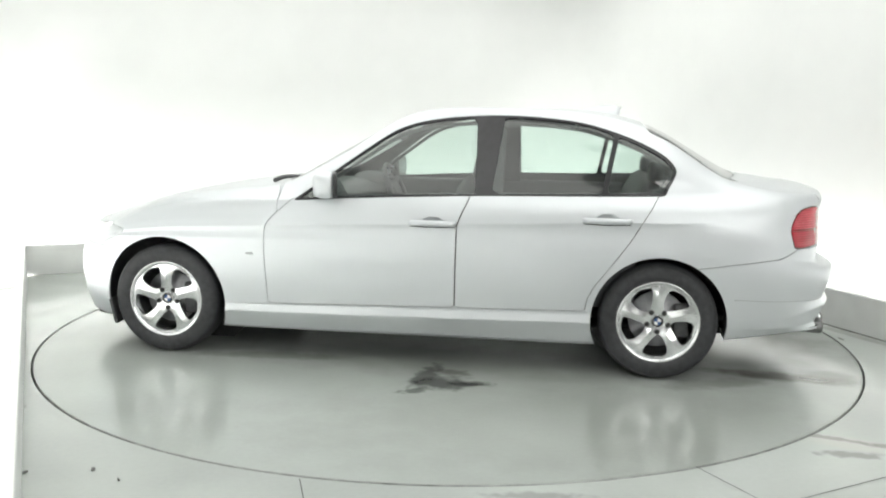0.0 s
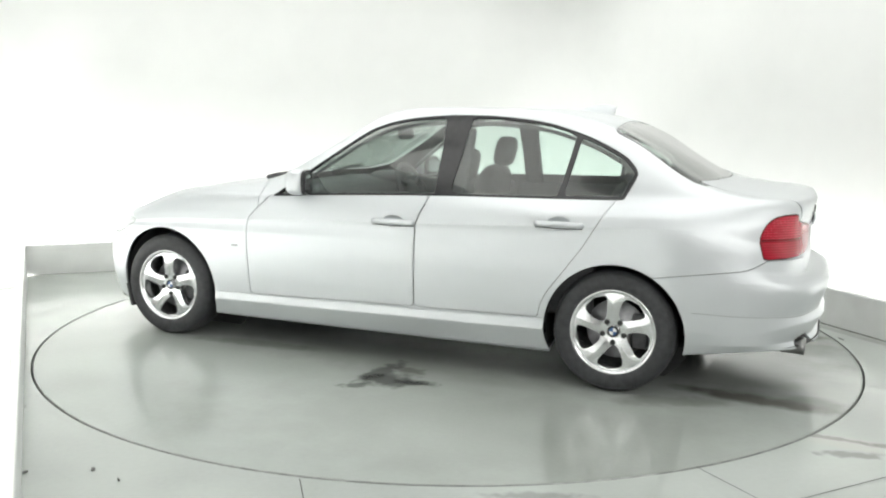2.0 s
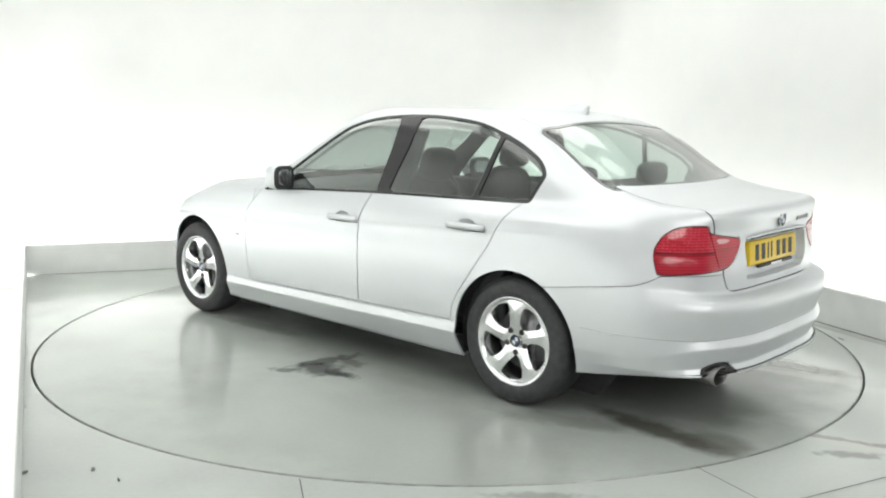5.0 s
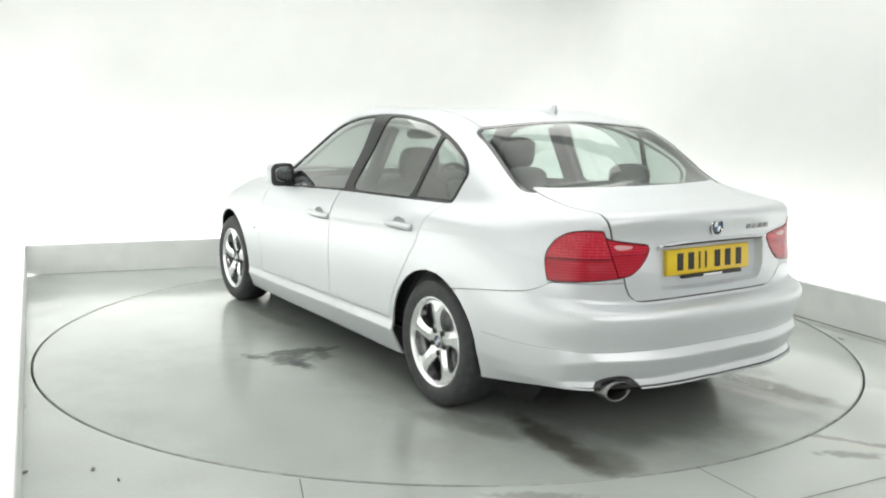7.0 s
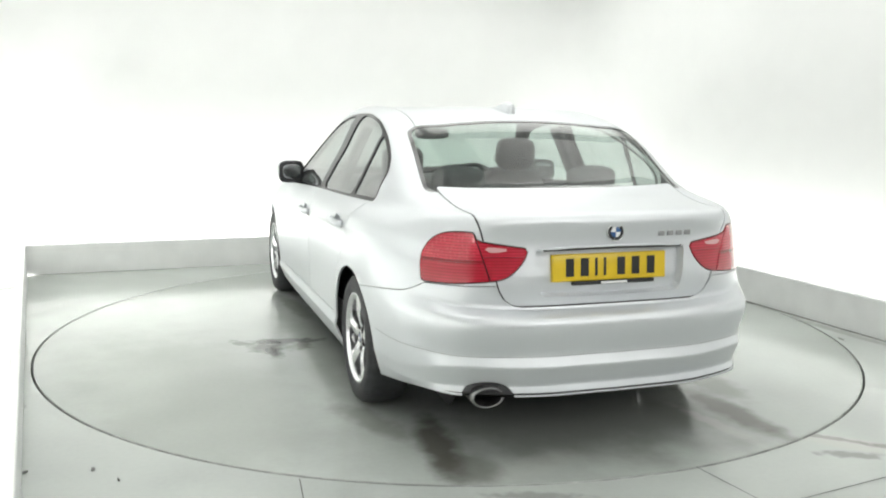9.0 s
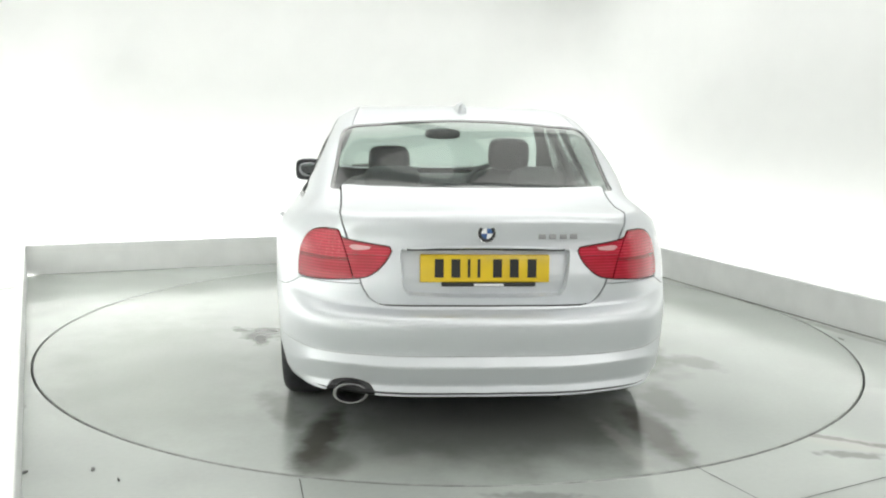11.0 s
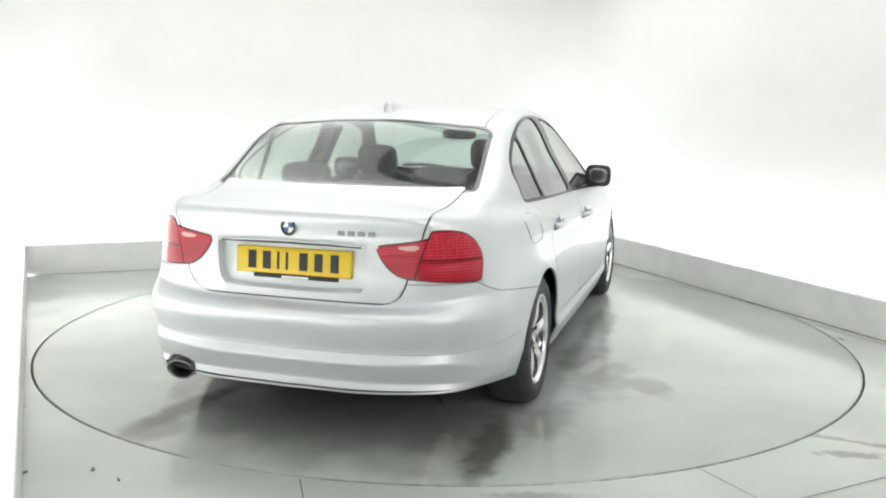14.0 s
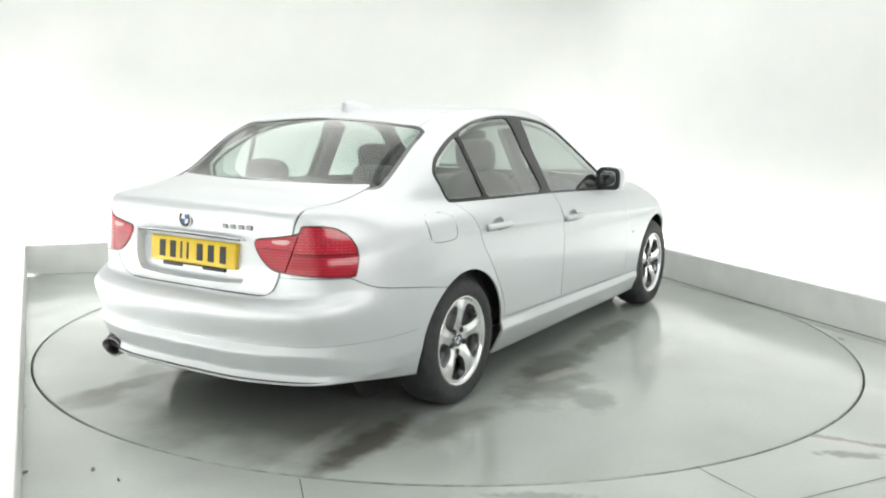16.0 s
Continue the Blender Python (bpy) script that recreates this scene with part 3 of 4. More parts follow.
def body_surface():
    """The whole left half of the outer skin as one fine grid."""
    G = np.stack(ROWS)                                       # rows, stations, 3
    A = np.swapaxes(G, 0, 1)
    tu = np.concatenate([[0], np.cumsum(np.linalg.norm(np.diff(A, axis=0), axis=2).mean(1))])
    A, pu = hermite(A, np.repeat(tu[:, None], A.shape[1], 1), 15)
    B = np.swapaxes(A, 0, 1)
    tv = np.concatenate([np.zeros((1, B.shape[1])), np.cumsum(np.maximum(np.linalg.norm(np.diff(B, axis=0), axis=2), 2e-3), 0)])
    B, pv = hermite(B, tv, 7, (1, 2, 3, 4, 6, 8))
    B[-1, :, 1] = 0
    B[:, 0, 1] = B[:, -1, 1] = 0
    B[..., 1] = np.maximum(B[..., 1], 0)
    du, dv = np.gradient(B, axis=1), np.gradient(B, axis=0)
    n = np.cross(dv, du)
    n /= np.linalg.norm(n, axis=2, keepdims=True) + 1e-12
    flat = B[..., 1] < 1e-6
    n[flat, 1] = 0
    n /= np.linalg.norm(n, axis=2, keepdims=True) + 1e-12
    if n[n.shape[0] // 2, n.shape[1] // 2, 1] < 0:
        n = -n
    nv, nu = B.shape[:2]
    V = np.concatenate([B, n, np.broadcast_to(pu[None, :, None], (nv, nu, 1)), np.broadcast_to(pv[:, None, None], (nv, nu, 1))], 2).reshape(-1, 8)
    i = (np.arange(nv - 1)[:, None] * nu + np.arange(nu - 1)[None]).ravel()
    T = np.vstack([np.stack([i, i + 1, i + nu], 1), np.stack([i + 1, i + nu + 1, i + nu], 1)])
    # faces outwards
    a, b, c = (V[T[:, k], :3] for k in range(3))
    if (np.cross(b - a, c - a) * V[T[:, 0], 3:6]).sum(1).mean() < 0:
        T = T[:, ::-1]
    return tidy(V, T)


SEAM = 0.0036
WELL = 0.352


def wells(V):
    """Positive inside the wheel arches."""
    d = np.minimum(np.hypot(V[:, 0] - 1.384, V[:, 2] - .300) - .020, np.hypot(V[:, 0] + 1.372, V[:, 2] - .308))
    return np.where(V[:, 7] < 9, WELL - d, -1.0)


WINDOWS = chaikin([(x, float(tall(z))) for x, z in ((.612, .897), (.604, .908), (.56, .94), (.36, 1.086), (.09, 1.272), (-.05, 1.318), (-.2, 1.342), (-.4, 1.357), (-.65, 1.357), (-.95, 1.330), (-1.20, 1.256), (-1.38, 1.172), (-1.445, 1.105),
                   (-1.435, 1.065), (-1.40, 1.0), (-1.388, .972), (-1.368, .968), (-1.0, .962), (-.4, .950), (.2, .924), (.56, .902))], 2)
FRONT_DOOR = [(.595, .93), (-.372, .99), (-.358, .93), (-.322, .85), (-.299, .79), (-.293, .344), (.1, .335), (.758, .318), (.776, .60), (.776, .73), (.762, .775), (.71, .83)]
REAR_DOOR = [(-.372, .99), (-1.40, 1.05), (-1.362, .985), (-1.30, .885), (-1.215, .74), (-1.115, .60), (-1.04, .50), (-1.002, .43), (-.990, .358), (-.293, .344), (-.299, .79), (-.322, .85), (-.358, .93)]
REAR_SCREEN = [(-1.272, -.2), (-1.274, .15), (-1.281, .4), (-1.287, .565), (-1.294, .592), (-1.310, .606), (-1.35, .612), (-1.72, .645), (-1.752, .636), (-1.772, .61), (-1.803, .45), (-1.825, .2), (-1.830, -.2)]
WINDSCREEN = [(.80, -.2), (.79, .2), (.745, .52), (.68, .715), (.62, .725), (.34, .675), (.06, .58), (.02, .53), (-.005, .3), (-.012, -.2)]
LAMP = chaikin([(1.290, .722), (1.272, .79), (1.280, .832), (1.328, .884), (1.40, .916), (1.50, .927), (1.600, .927), (1.614, .921), (1.624, .893), (1.735, .877), (1.870, .862), (1.876, .854), (1.858, .806), (1.815, .760), (1.770, .735),
                (1.720, .726), (1.5, .713), (1.3, .711)], 1)


def slant(V, x_low, x_high):
    """Distance ahead of a leaning upright edge given by its x at waist and at roof height."""
    return V[:, 0] - (x_low + (x_high - x_low) * (V[:, 2] - .96) / .35)


ALL_PANES = inside(WINDOWS, X, Z)
PANES = (("front_window", lambda V: np.maximum.reduce([ALL_PANES(V) + .012, -slant(V, -.392, -.376)])),
         ("rear_side_window", lambda V: np.maximum.reduce([ALL_PANES(V) + .012, slant(V, -.475, -.518), -slant(V, -1.052, -1.118)])),
         ("quarter_window", lambda V: np.maximum.reduce([ALL_PANES(V) + .017, slant(V, -1.080, -1.146)])))


def WRAP(V):
    return -V[:, 0] - np.abs(V[:, 1])


def boot_lid(V):
    half = np.interp(V[:, 2], (.60, .625, .65, .69, .735, .915, .95, .99, 1.06), (.36, .43, .468, .492, .507, .562, .575, .585, .60))
    return np.maximum.reduce([np.abs(V[:, 1]) - half, .619 - V[:, 2], V[:, 0] + 1.826 + .11 * (np.abs(V[:, 1]) / .6) ** 2 * -1])


def rear_bumper(V):
    top = np.interp(-V[:, 0], (1.55, 1.70, 1.90, 1.97, 2.01, 2.04, 2.07), (.608, .630, .655, .664, .676, .692, .711))
    return np.maximum.reduce([V[:, 2] - top, V[:, 0] + 1.55])


def front_bumper(V):
    return np.maximum(V[:, 2] - .60, 1.60 - V[:, 0])


def build_car():
    car = new("car")
    tagged(car, "silver four-door saloon with five-spoke alloy wheels", "car")
    V0, T0 = body_surface()
    V, T = clip(V0, T0, wells)
    rest = [V, T]

    def carve(f, gap=SEAM):
        got = clip(rest[0], rest[1], lambda W: f(W) + gap)
        rest[0], rest[1] = clip(rest[0], rest[1], lambda W: -f(W) + gap * (gap < 0.001))
        return got

    dlo_in = inside(WINDOWS, X, Z)
    dlo = lambda W: np.where((ROW(W) < EDGE_ROW + 0.05) & (ROW(W) > 8.5), dlo_in(W), np.abs(dlo_in(W)) + 1e-3)
    windows = carve(dlo, 0.0015)
    lamps = carve(inside(LAMP, WRAP, Z), 0.0045)
    lid = carve(boot_lid, 0.0072)
    door_f = carve(lambda W: np.where(ROW(W) < 11, inside(FRONT_DOOR, X, Z)(W), 1.0))
    door_r = carve(lambda W: np.where(ROW(W) < 11, inside(REAR_DOOR, X, Z)(W), 1.0))
    bump_r = carve(rear_bumper)
    bump_f = carve(front_bumper)
    screen_r = carve(lambda W: np.where(ROW(W) > EDGE_ROW - 0.8, inside(REAR_SCREEN, X, Y)(W), 1.0), 0.001)
    screen_f = carve(lambda W: np.where(ROW(W) > EDGE_ROW - 0.8, inside(WINDSCREEN, X, Y)(W), 1.0), 0.001)
    head = carve(inside(chaikin([(1.60, .70), (1.75, .725), (2.02, .69), (2.02, .60), (1.80, .605)], 1), X, lambda W: np.where(W[:, 1] > .35, W[:, 2], 0.0)), 0.002)
    bonnet = carve(lambda W: np.maximum.reduce([.72 + .09 * (1 - (np.abs(W[:, 1]) / .75) ** 2) - W[:, 0], (EDGE_ROW - 1.4 - ROW(W)) * .05, W[:, 0] - 1.99]))
    sill = carve(lambda W: np.maximum.reduce([W[:, 2] - np.interp(W[:, 0], (-1.0, -.307, .74, 1.0), (.356, .341, .315, .312)), np.abs(W[:, 0]) - 1.2]), 0.0015)
    wing = carve(lambda W: np.maximum.reduce([.70 - W[:, 0], W[:, 2] - .99, -W[:, 2] + .2]))
    roof = carve(lambda W: np.maximum.reduce([(EDGE_ROW + 0.12 - ROW(W)) * .1, W[:, 0] - .05, -1.31 - W[:, 0]]))
    side = rest

    panel("roof", *both(*roof), PAINT, car)
    panel("bonnet", *both(*bonnet), PAINT, car)
    tray = inside(chaikin([(-.5, .658), (.315, .658), (.33, .70), (.345, .845), (.33, .853), (-.5, .856)], 1), lambda W: np.abs(W[:, 1]), Z)
    lid_ob = panel("boot_lid", *both(*clip(*lid, lambda W: -tray(W) + np.where(W[:, 0] < -2.1, 0, -9))), PAINT, car, "", 0.045)
    panel("plate_recess", *both(*clip(*lid, lambda W: np.where(W[:, 0] < -2.1, tray(W), 1.0))), PAINT, lid_ob, "recess behind the number plate", 0.0, 0.042)
    # tail pipe cut-out on the left only
    hole = lambda W: 1 - np.hypot((W[:, 1] - .538) / .098, (W[:, 2] - .272) / .056)
    left = clip(*bump_r, hole)
    rear_b = panel("rear_bumper", *both(*left, *mirrored(*bump_r)), PAINT, car, "silver rear bumper with a stepped lower edge")
    panel("front_bumper", *both(*bump_f), PAINT, car)
    panel("windscreen", *both(*screen_f), GLASS, car, "clear windscreen", 0.0, 0.004).visible_shadow = False
    # rear screen with its black ceramic border
    edge = inside(REAR_SCREEN, X, Y)
    border = clip(*screen_r, lambda W: -.019 - edge(W))
    pane = clip(*screen_r, lambda W: edge(W) + .019)
    rs = panel("rear_window", *both(*pane), REAR_GLASS, car, "tinted rear window", 0.0, 0.004)
    rs.visible_shadow = False
    panel("seal", *both(*border), SCREEN_EDGE, rs, "black border", 0.006, 0.002)
    for s in (1, -1):
        flip = (lambda q: q) if s > 0 else (lambda q: mirrored(*q))
        panel("body_side", *flip(side), PAINT, car)
        panel("front_wing", *flip(wing), PAINT, car)
        panel("sill", *flip(sill), PAINT, car)
        dip = lambda x, z: (lambda W: 1 - np.hypot((W[:, 0] - x) / .062, (W[:, 2] - z) / .033))
        fd = panel("front_door", *flip(clip(*door_f, dip(-.172, .804))), PAINT, car)
        rd = panel("rear_door", *flip(clip(*door_r, dip(-1.088, .846))), PAINT, car)
        panel("headlamp", *flip(head), HEAD_LENS, car, "clear headlamp", 0.02)
        # window frame and panes
        frame_v = windows
        panes = {}
        for nm, f in PANES:
            panes[nm] = clip(*windows, f)
            frame_v = clip(*frame_v, lambda W: -f(W))
        panel("window_frame", *flip(frame_v), BLACK_GLOSS, car, "gloss black window surround and pillar", 0.012)
        lining = clip(*windows, lambda W: -.032 - ALL_PANES(W))
        lining = clip(*lining, lambda W: ALL_PANES(W) + .008)
        panel("window_lining", *flip(lining), DASH, car, "dark inner window lining", 0.0, 0.035)
        for nm, q in panes.items():
            panel(nm, *flip(q), GLASS, car, "tinted side glass", 0.0, 0.006).visible_shadow = False
        # rear lamps: outer piece on the wing, inner piece on the lid
        split = lambda W: (WRAP(W) - 1.613) - (0.905 - W[:, 2]) * .5
        outer, inner = clip(*lamps, lambda W: split(W) + .003), clip(*lamps, lambda W: .003 - split(W))
        rim_f = inside(LAMP, WRAP, Z)
        ends = lambda q: (clip(*q, lambda W: rim_f(W) + .0085), clip(*q, lambda W: -.0085 - rim_f(W)))
        (outer, rim_o), (inner, rim_i) = ends(outer), ends(inner)
        lamp_o = panel("tail_lamp", *flip(clip(*outer, lambda W: .812 - W[:, 2])), RED_DOTS, car, "red tail lamp lens with dotted diodes", 0.02, -0.003)
        panel("lens_strip", *flip(clip(*clip(*outer, lambda W: W[:, 2] - .8105), lambda W: .803 - W[:, 2])), RED_EDGE, lamp_o, "dark strip across the lens", 0.02, -0.001)
        panel("lower_lens", *flip(clip(*outer, lambda W: W[:, 2] - .8015)), RED_DARK, lamp_o, "darker red lower lens", 0.02, -0.003)
        panel("lamp_rim", *flip(rim_o), RED_EDGE, lamp_o, "dark red rim of the lamp", 0.02, -0.002)
        lamp_i = panel("boot_lamp", *flip(clip(*inner, lambda W: .826 - W[:, 2])), RED_LENS, car, "red inner tail lamp lens", 0.02, -0.003)
        panel("lower_lens", *flip(clip(*inner, lambda W: W[:, 2] - .8245)), RED_DARK, lamp_i, "darker red lower lens", 0.02, -0.003)
        panel("lamp_rim", *flip(rim_i), RED_EDGE, lamp_i, "dark red rim of the lamp", 0.02, -0.002)
        rev = inside(chaikin([(1.662, .858), (1.68, .867), (1.79, .856), (1.802, .846), (1.675, .843)], 1), WRAP, Z)
        panel("reversing_light", *flip(clip(*inner, rev)), CLEAR_LENS, lamp_i, "pale reversing light strip", 0.004, -0.0055)
        build_handle(fd, s, -.172, .80, door_f)
        build_handle(rd, s, -1.088, .842, door_r)
        build_mirror(car, s)
        for cx, cz, big in ((1.384, .300, .020), (-1.372, .308, 0)):
            bm = bmesh.new()
            lathe(bm, [(WELL + big + .004, s * (.79 if cx > 0 else .83)), (WELL + big + .02, s * .70), (WELL + big + .02, s * .46), (.05, s * .455)], 48, "y", (cx, 0, cz))
            bmesh.ops.delete(bm, geom=[v for v in bm.verts if v.co.z < .20 and abs(v.co.y) > .5], context="VERTS")
            part("wheel_arch_liner", bm, BLACK_MATT, car, "black wheel arch liner")
    # dark inner skin behind the joints
    glassy = lambda W: np.minimum.reduce([np.where((ROW(W) < EDGE_ROW + .05) & (ROW(W) > 8.5), dlo_in(W), 1.0), np.where(ROW(W) > EDGE_ROW - .8, np.minimum(edge(W), inside(WINDSCREEN, X, Y)(W)), 1.0)])
    skin = clip(*clip(V0, T0, lambda W: wells(W) + .004), lambda W: -.012 - glassy(W))
    skin = clip(*skin, lambda W: np.where(W[:, 0] < -2.1, -tray(W), -1.0))
    for hx, hz in ((-.172, .804), (-1.088, .846)):
        skin = clip(*skin, lambda W: 1 - np.hypot((W[:, 0] - hx) / .075, (W[:, 2] - hz) / .045))
    panel("inner_shell", *both(*skin), BLACK_MATT, car, "dark inner shell", 0.0, 0.012)
    bm = bmesh.new()
    box(bm, -2.14, 1.8, -.60, .60, .20, .25, .01)
    box(bm, -.95, .95, -.60, .60, .185, .24, .02)
    for v in bm.verts:
        if v.co.x < -2:
            v.co.z += .075
    part("underbody", bm, BLACK_MATT, car)
    build_tail(car, lid_ob, rear_b)
    build_cabin(car)
    for name, x, s in (("wheel", 1.372, 1), ("wheel", -1.372, 1), ("wheel", 1.372, -1), ("wheel", -1.372, -1)):
        build_wheel(car, x, s)
    return car


def skin_y(q, x, z):
    """Half width of a flank panel near x, z."""
    V = q[0]
    return float(V[np.argmin(np.hypot(V[:, 0] - x, V[:, 2] - z)), 1])


def build_handle(door, s, x, z, q):
    y = skin_y(q, x, z)
    bm = bmesh.new()
    rounded(bm, (x, s * (y + .002), z + .004), (.136, .056, .074), 2.0, 28)
    bmesh.ops.delete(bm, geom=[v for v in bm.verts if s * v.co.y > y + .001], context="VERTS")
    part("handle_cup", bm, PAINT, door, "shallow handle recess")
    bm = bmesh.new()
    pts = []
    for k in range(13):
        a = k / 12
        pts.append((x + .118 - .236 * a, s * (y + .004 + .034 * math.sin(math.pi * a) ** .5), z + .004 * math.sin(math.pi * a)))
    tube(bm, pts, .0155, 10)
    for v in bm.verts:
        v.co.y = s * y + (v.co.y - s * y) * .8
    part("handle", bm, PAINT, door, "silver pull handle")
    bm = bmesh.new()
    tube(bm, [(x + .12 - .24 * k / 12, s * (y + .003), z - .016 - .004 * math.sin(math.pi * k / 12)) for k in range(13)], .003, 6)
    part("handle_gap", bm, GROOVE, door, "dark gap under the handle")


def build_mirror(car, s):
    mir = new("door_mirror")
    mir.parent = car
    bm = bmesh.new()
    rounded(bm, (.425, s * .895, .990), (.13, .172, .145), 3.2, 28)
    for v in bm.verts:
        if v.co.x < .38:
            v.co.x = .38 - (.38 - v.co.x) * .25
        v.co.x -= (abs(v.co.y) - .895) * .25
    part("mirror_cap", bm, PAINT, mir, "silver mirror cap")
    bm = bmesh.new()
    rounded(bm, (.367, s * .895, .989), (.03, .170, .142), 4.0, 28)
    for v in bm.verts:
        v.co.x -= (abs(v.co.y) - .895) * .25
    part("mirror_housing", bm, BLACK_GLOSS, mir, "black mirror housing")
    bm = bmesh.new()
    rounded(bm, (.356, s * .895, .991), (.014, .124, .094), 3.2, 28)
    for v in bm.verts:
        v.co.x -= (abs(v.co.y) - .895) * .25
    part("mirror_glass", bm, MIRROR, mir, "mirror glass")
    bm = bmesh.new()
    tube(bm, [(.42, s * .80, .915), (.42, s * .83, .922), (.42, s * .85, .945)], .021, 12)
    part("mirror_foot", bm, BLACK_MATT, mir, "black mirror foot")


def roundel(parent, m, r, name="roundel"):
    """Round enamel badge: dark ring, quartered middle; its face is the local xy plane."""
    bm = bmesh.new()
    lathe(bm, [(r, -.004), (r, .002), (r * .93, .004), (r * .65, .004), (r * .62, .002), (.0005, .002)], 40, "z")
    ring = part(name, bm, INK, parent, "round black-ringed badge")
    ring.matrix_basis = m
    bm = bmesh.new()
    lathe(bm, [(r * 1.02, .001), (r * 1.03, .004), (r * .94, .0052), (r * .92, .003)], 40, "z")
    part("rim", bm, CHROME, ring)
    for k in range(4):
        bm = bmesh.new()
        vs = [bm.verts.new((0, 0, .0045))] + [bm.verts.new((r * .6 * math.cos(math.pi / 2 * (k + j / 8)), r * .6 * math.sin(math.pi / 2 * (k + j / 8)), .0045)) for j in range(9)]
        bm.faces.new(vs)
        part("quarter", bm, (BLUE_ENAMEL, WHITE_ENAMEL)[k % 2], ring)


def build_tail(car, lid, bumper):
    # number plate in its recess, with plain bars for the characters
    tilt = Matrix.Rotation(radians(4), 4, "Y")
    at = Matrix.Translation((-2.236, 0, .772)) @ tilt
    bm = bmesh.new()
    box(bm, -.006, .02, -.262, .262, -.056, .056, .005)
    plate = part("number_plate", bm, YELLOW, car, "yellow plate with plain black bars")
    plate.matrix_basis = at
    for k, y in enumerate((.185, .118, .065, .025, -.05, -.118, -.19)):
        w = .011 if k in (2, 3) else .036
        bm = bmesh.new()
        box(bm, -.008, -.0055, y - w / 2, y + w / 2, -.036, .038)
        part("plate_bar", bm, INK, plate, smooth=False)
    bm = bmesh.new()
    box(bm, -.012, .005, -.205, .175, -.072, -.056, .003)
    part("plate_strip", bm, INK, plate, "black strip under the plate")
    bm = bmesh.new()
    box(bm, -.0135, -.0115, -.075, .045, -.070, -.060)
    part("strip_label", bm, WHITE_ENAMEL, plate, "pale label on the strip", False)
    # pressed frame of the plate recess with the grip strip over it
    bm = bmesh.new()
    tube(bm, [(-2.260, -.335, .853), (-2.271, -.2, .862), (-2.273, 0, .864), (-2.271, .2, .862), (-2.260, .335, .853)], .005, 8)
    part("boot_grip", bm, PAINT, lid, "silver grip strip over the plate")
    bm = bmesh.new()
    tube(bm, [(-2.262, -.315, .853), (-2.265, 0, .856), (-2.262, .315, .853)], .006, 6)
    part("grip_gap", bm, GROOVE, lid, "dark gap under the grip strip")
    m = Matrix(((0, 0, -1, -2.271), (-1, 0, 0, 0), (0, 1, 0, .919), (0, 0, 0, 1)))
    roundel(lid, m, .037)
    # maker's model sign as plain chrome bars
    for k in range(4):
        bm = bmesh.new()
        y = -.225 - k * .043
        box(bm, -2.262 + (abs(y) - .225) * .06, -2.25 + (abs(y) - .225) * .06, y - .014, y + .014, .895, .915, .002)
        part("model_sign", bm, SHADE_LINE, lid, "small chrome bar")
    # exhaust pipe
    bm = bmesh.new()
    lathe(bm, [(.042, .12), (.043, .004), (.047, 0), (.052, .004), (.052, .02), (.048, .22)], 40, "x", (0, 0, 0))
    for v in bm.verts:
        v.co.y *= 1.36
        v.co.z *= .84
    pipe = part("tail_pipe", bm, STEEL, car, "oval steel tail pipe")
    pipe.matrix_basis = pose(-2.268, .538, .264, 0, -3, 0)
    # black disc that closes the pipe's inside
    bm = bmesh.new()
    lathe(bm, [(.0005, .10), (.042, .10)], 32, "x")
    for v in bm.verts:
        v.co.y *= 1.36
        v.co.z *= .84
    part("pipe_hole", bm, GROOVE, pipe, "black disc inside the pipe")
    # roof aerial
    bm = bmesh.new()
    rows_ = []
    for k in range(9):
        a = k / 8
        x = -.955 - .20 * a
        h, w = .012 + .052 * math.sin(math.pi / 2 * min(1, a * 1.25)), .046 * (1 - .45 * a)
        zb = 1.404 - .034 * a
        rows_.append([bm.verts.new(p) for p in ((x, -w, zb), (x - .01 * a, -w * .55, zb + h * .8), (x - .02 * a, 0, zb + h), (x - .01 * a, w * .55, zb + h * .8), (x, w, zb))])
    for r0, r1 in zip(rows_, rows_[1:]):
        for j in range(4):
            bm.faces.new((r0[j], r0[j + 1], r1[j + 1], r1[j]))
    bm.faces.new(rows_[-1])
    part("roof_aerial", bm, PAINT, car, "silver fin aerial")
    # fuel flap joint on the right flank
    bm = bmesh.new()
    pts = []
    for k in range(48):
        a = 2 * math.pi * k / 48
        c, s_ = math.cos(a), math.sin(a)
        pts.append((-1.57 + .104 * math.copysign(abs(c) ** .45, c), .878 + .062 * math.copysign(abs(s_) ** .45, s_)))
    V, T = body_surface()
    flat = V[(V[:, 7] < 10.5) & (V[:, 0] < -1.3) & (V[:, 0] > -1.9)]
    loop = []
    for px, pz in pts:
        d = np.hypot(flat[:, 0] - px, flat[:, 2] - pz)
        near = np.argsort(d)[:6]
        w = 1 / (d[near] + 1e-4)
        loop.append((px, -float((flat[near, 1] * w).sum() / w.sum()), pz))
    tube(bm, loop, .0016, 6, True)
    part("fuel_flap_joint", bm, GROOVE, car, "rounded fuel flap joint")
    # level crease across the bumper, its shade drawn as a thin grey tube
    keep = V[(np.abs(V[:, 7] - 4) < 1e-6) & (V[:, 0] < -1.74)]
    keep = keep[np.argsort(keep[:, 6])]
    pts = [(x - .0005, y, z) for x, y, z in keep[::3, :3]]
    bm = bmesh.new()
    tube(bm, pts + [(x, -y, z) for x, y, z in pts[::-1] if y > .01], .0012, 6)
    part("crease_line", bm, SHADE_LINE, bumper, "fine grey line drawn for the shade in the bumper's crease")
    # small repeater on each front wing
    for s in (1, -1):
        bm = bmesh.new()
        rounded(bm, (.857, s * .900, .60), (.045, .007, .014), 3.0, 16)
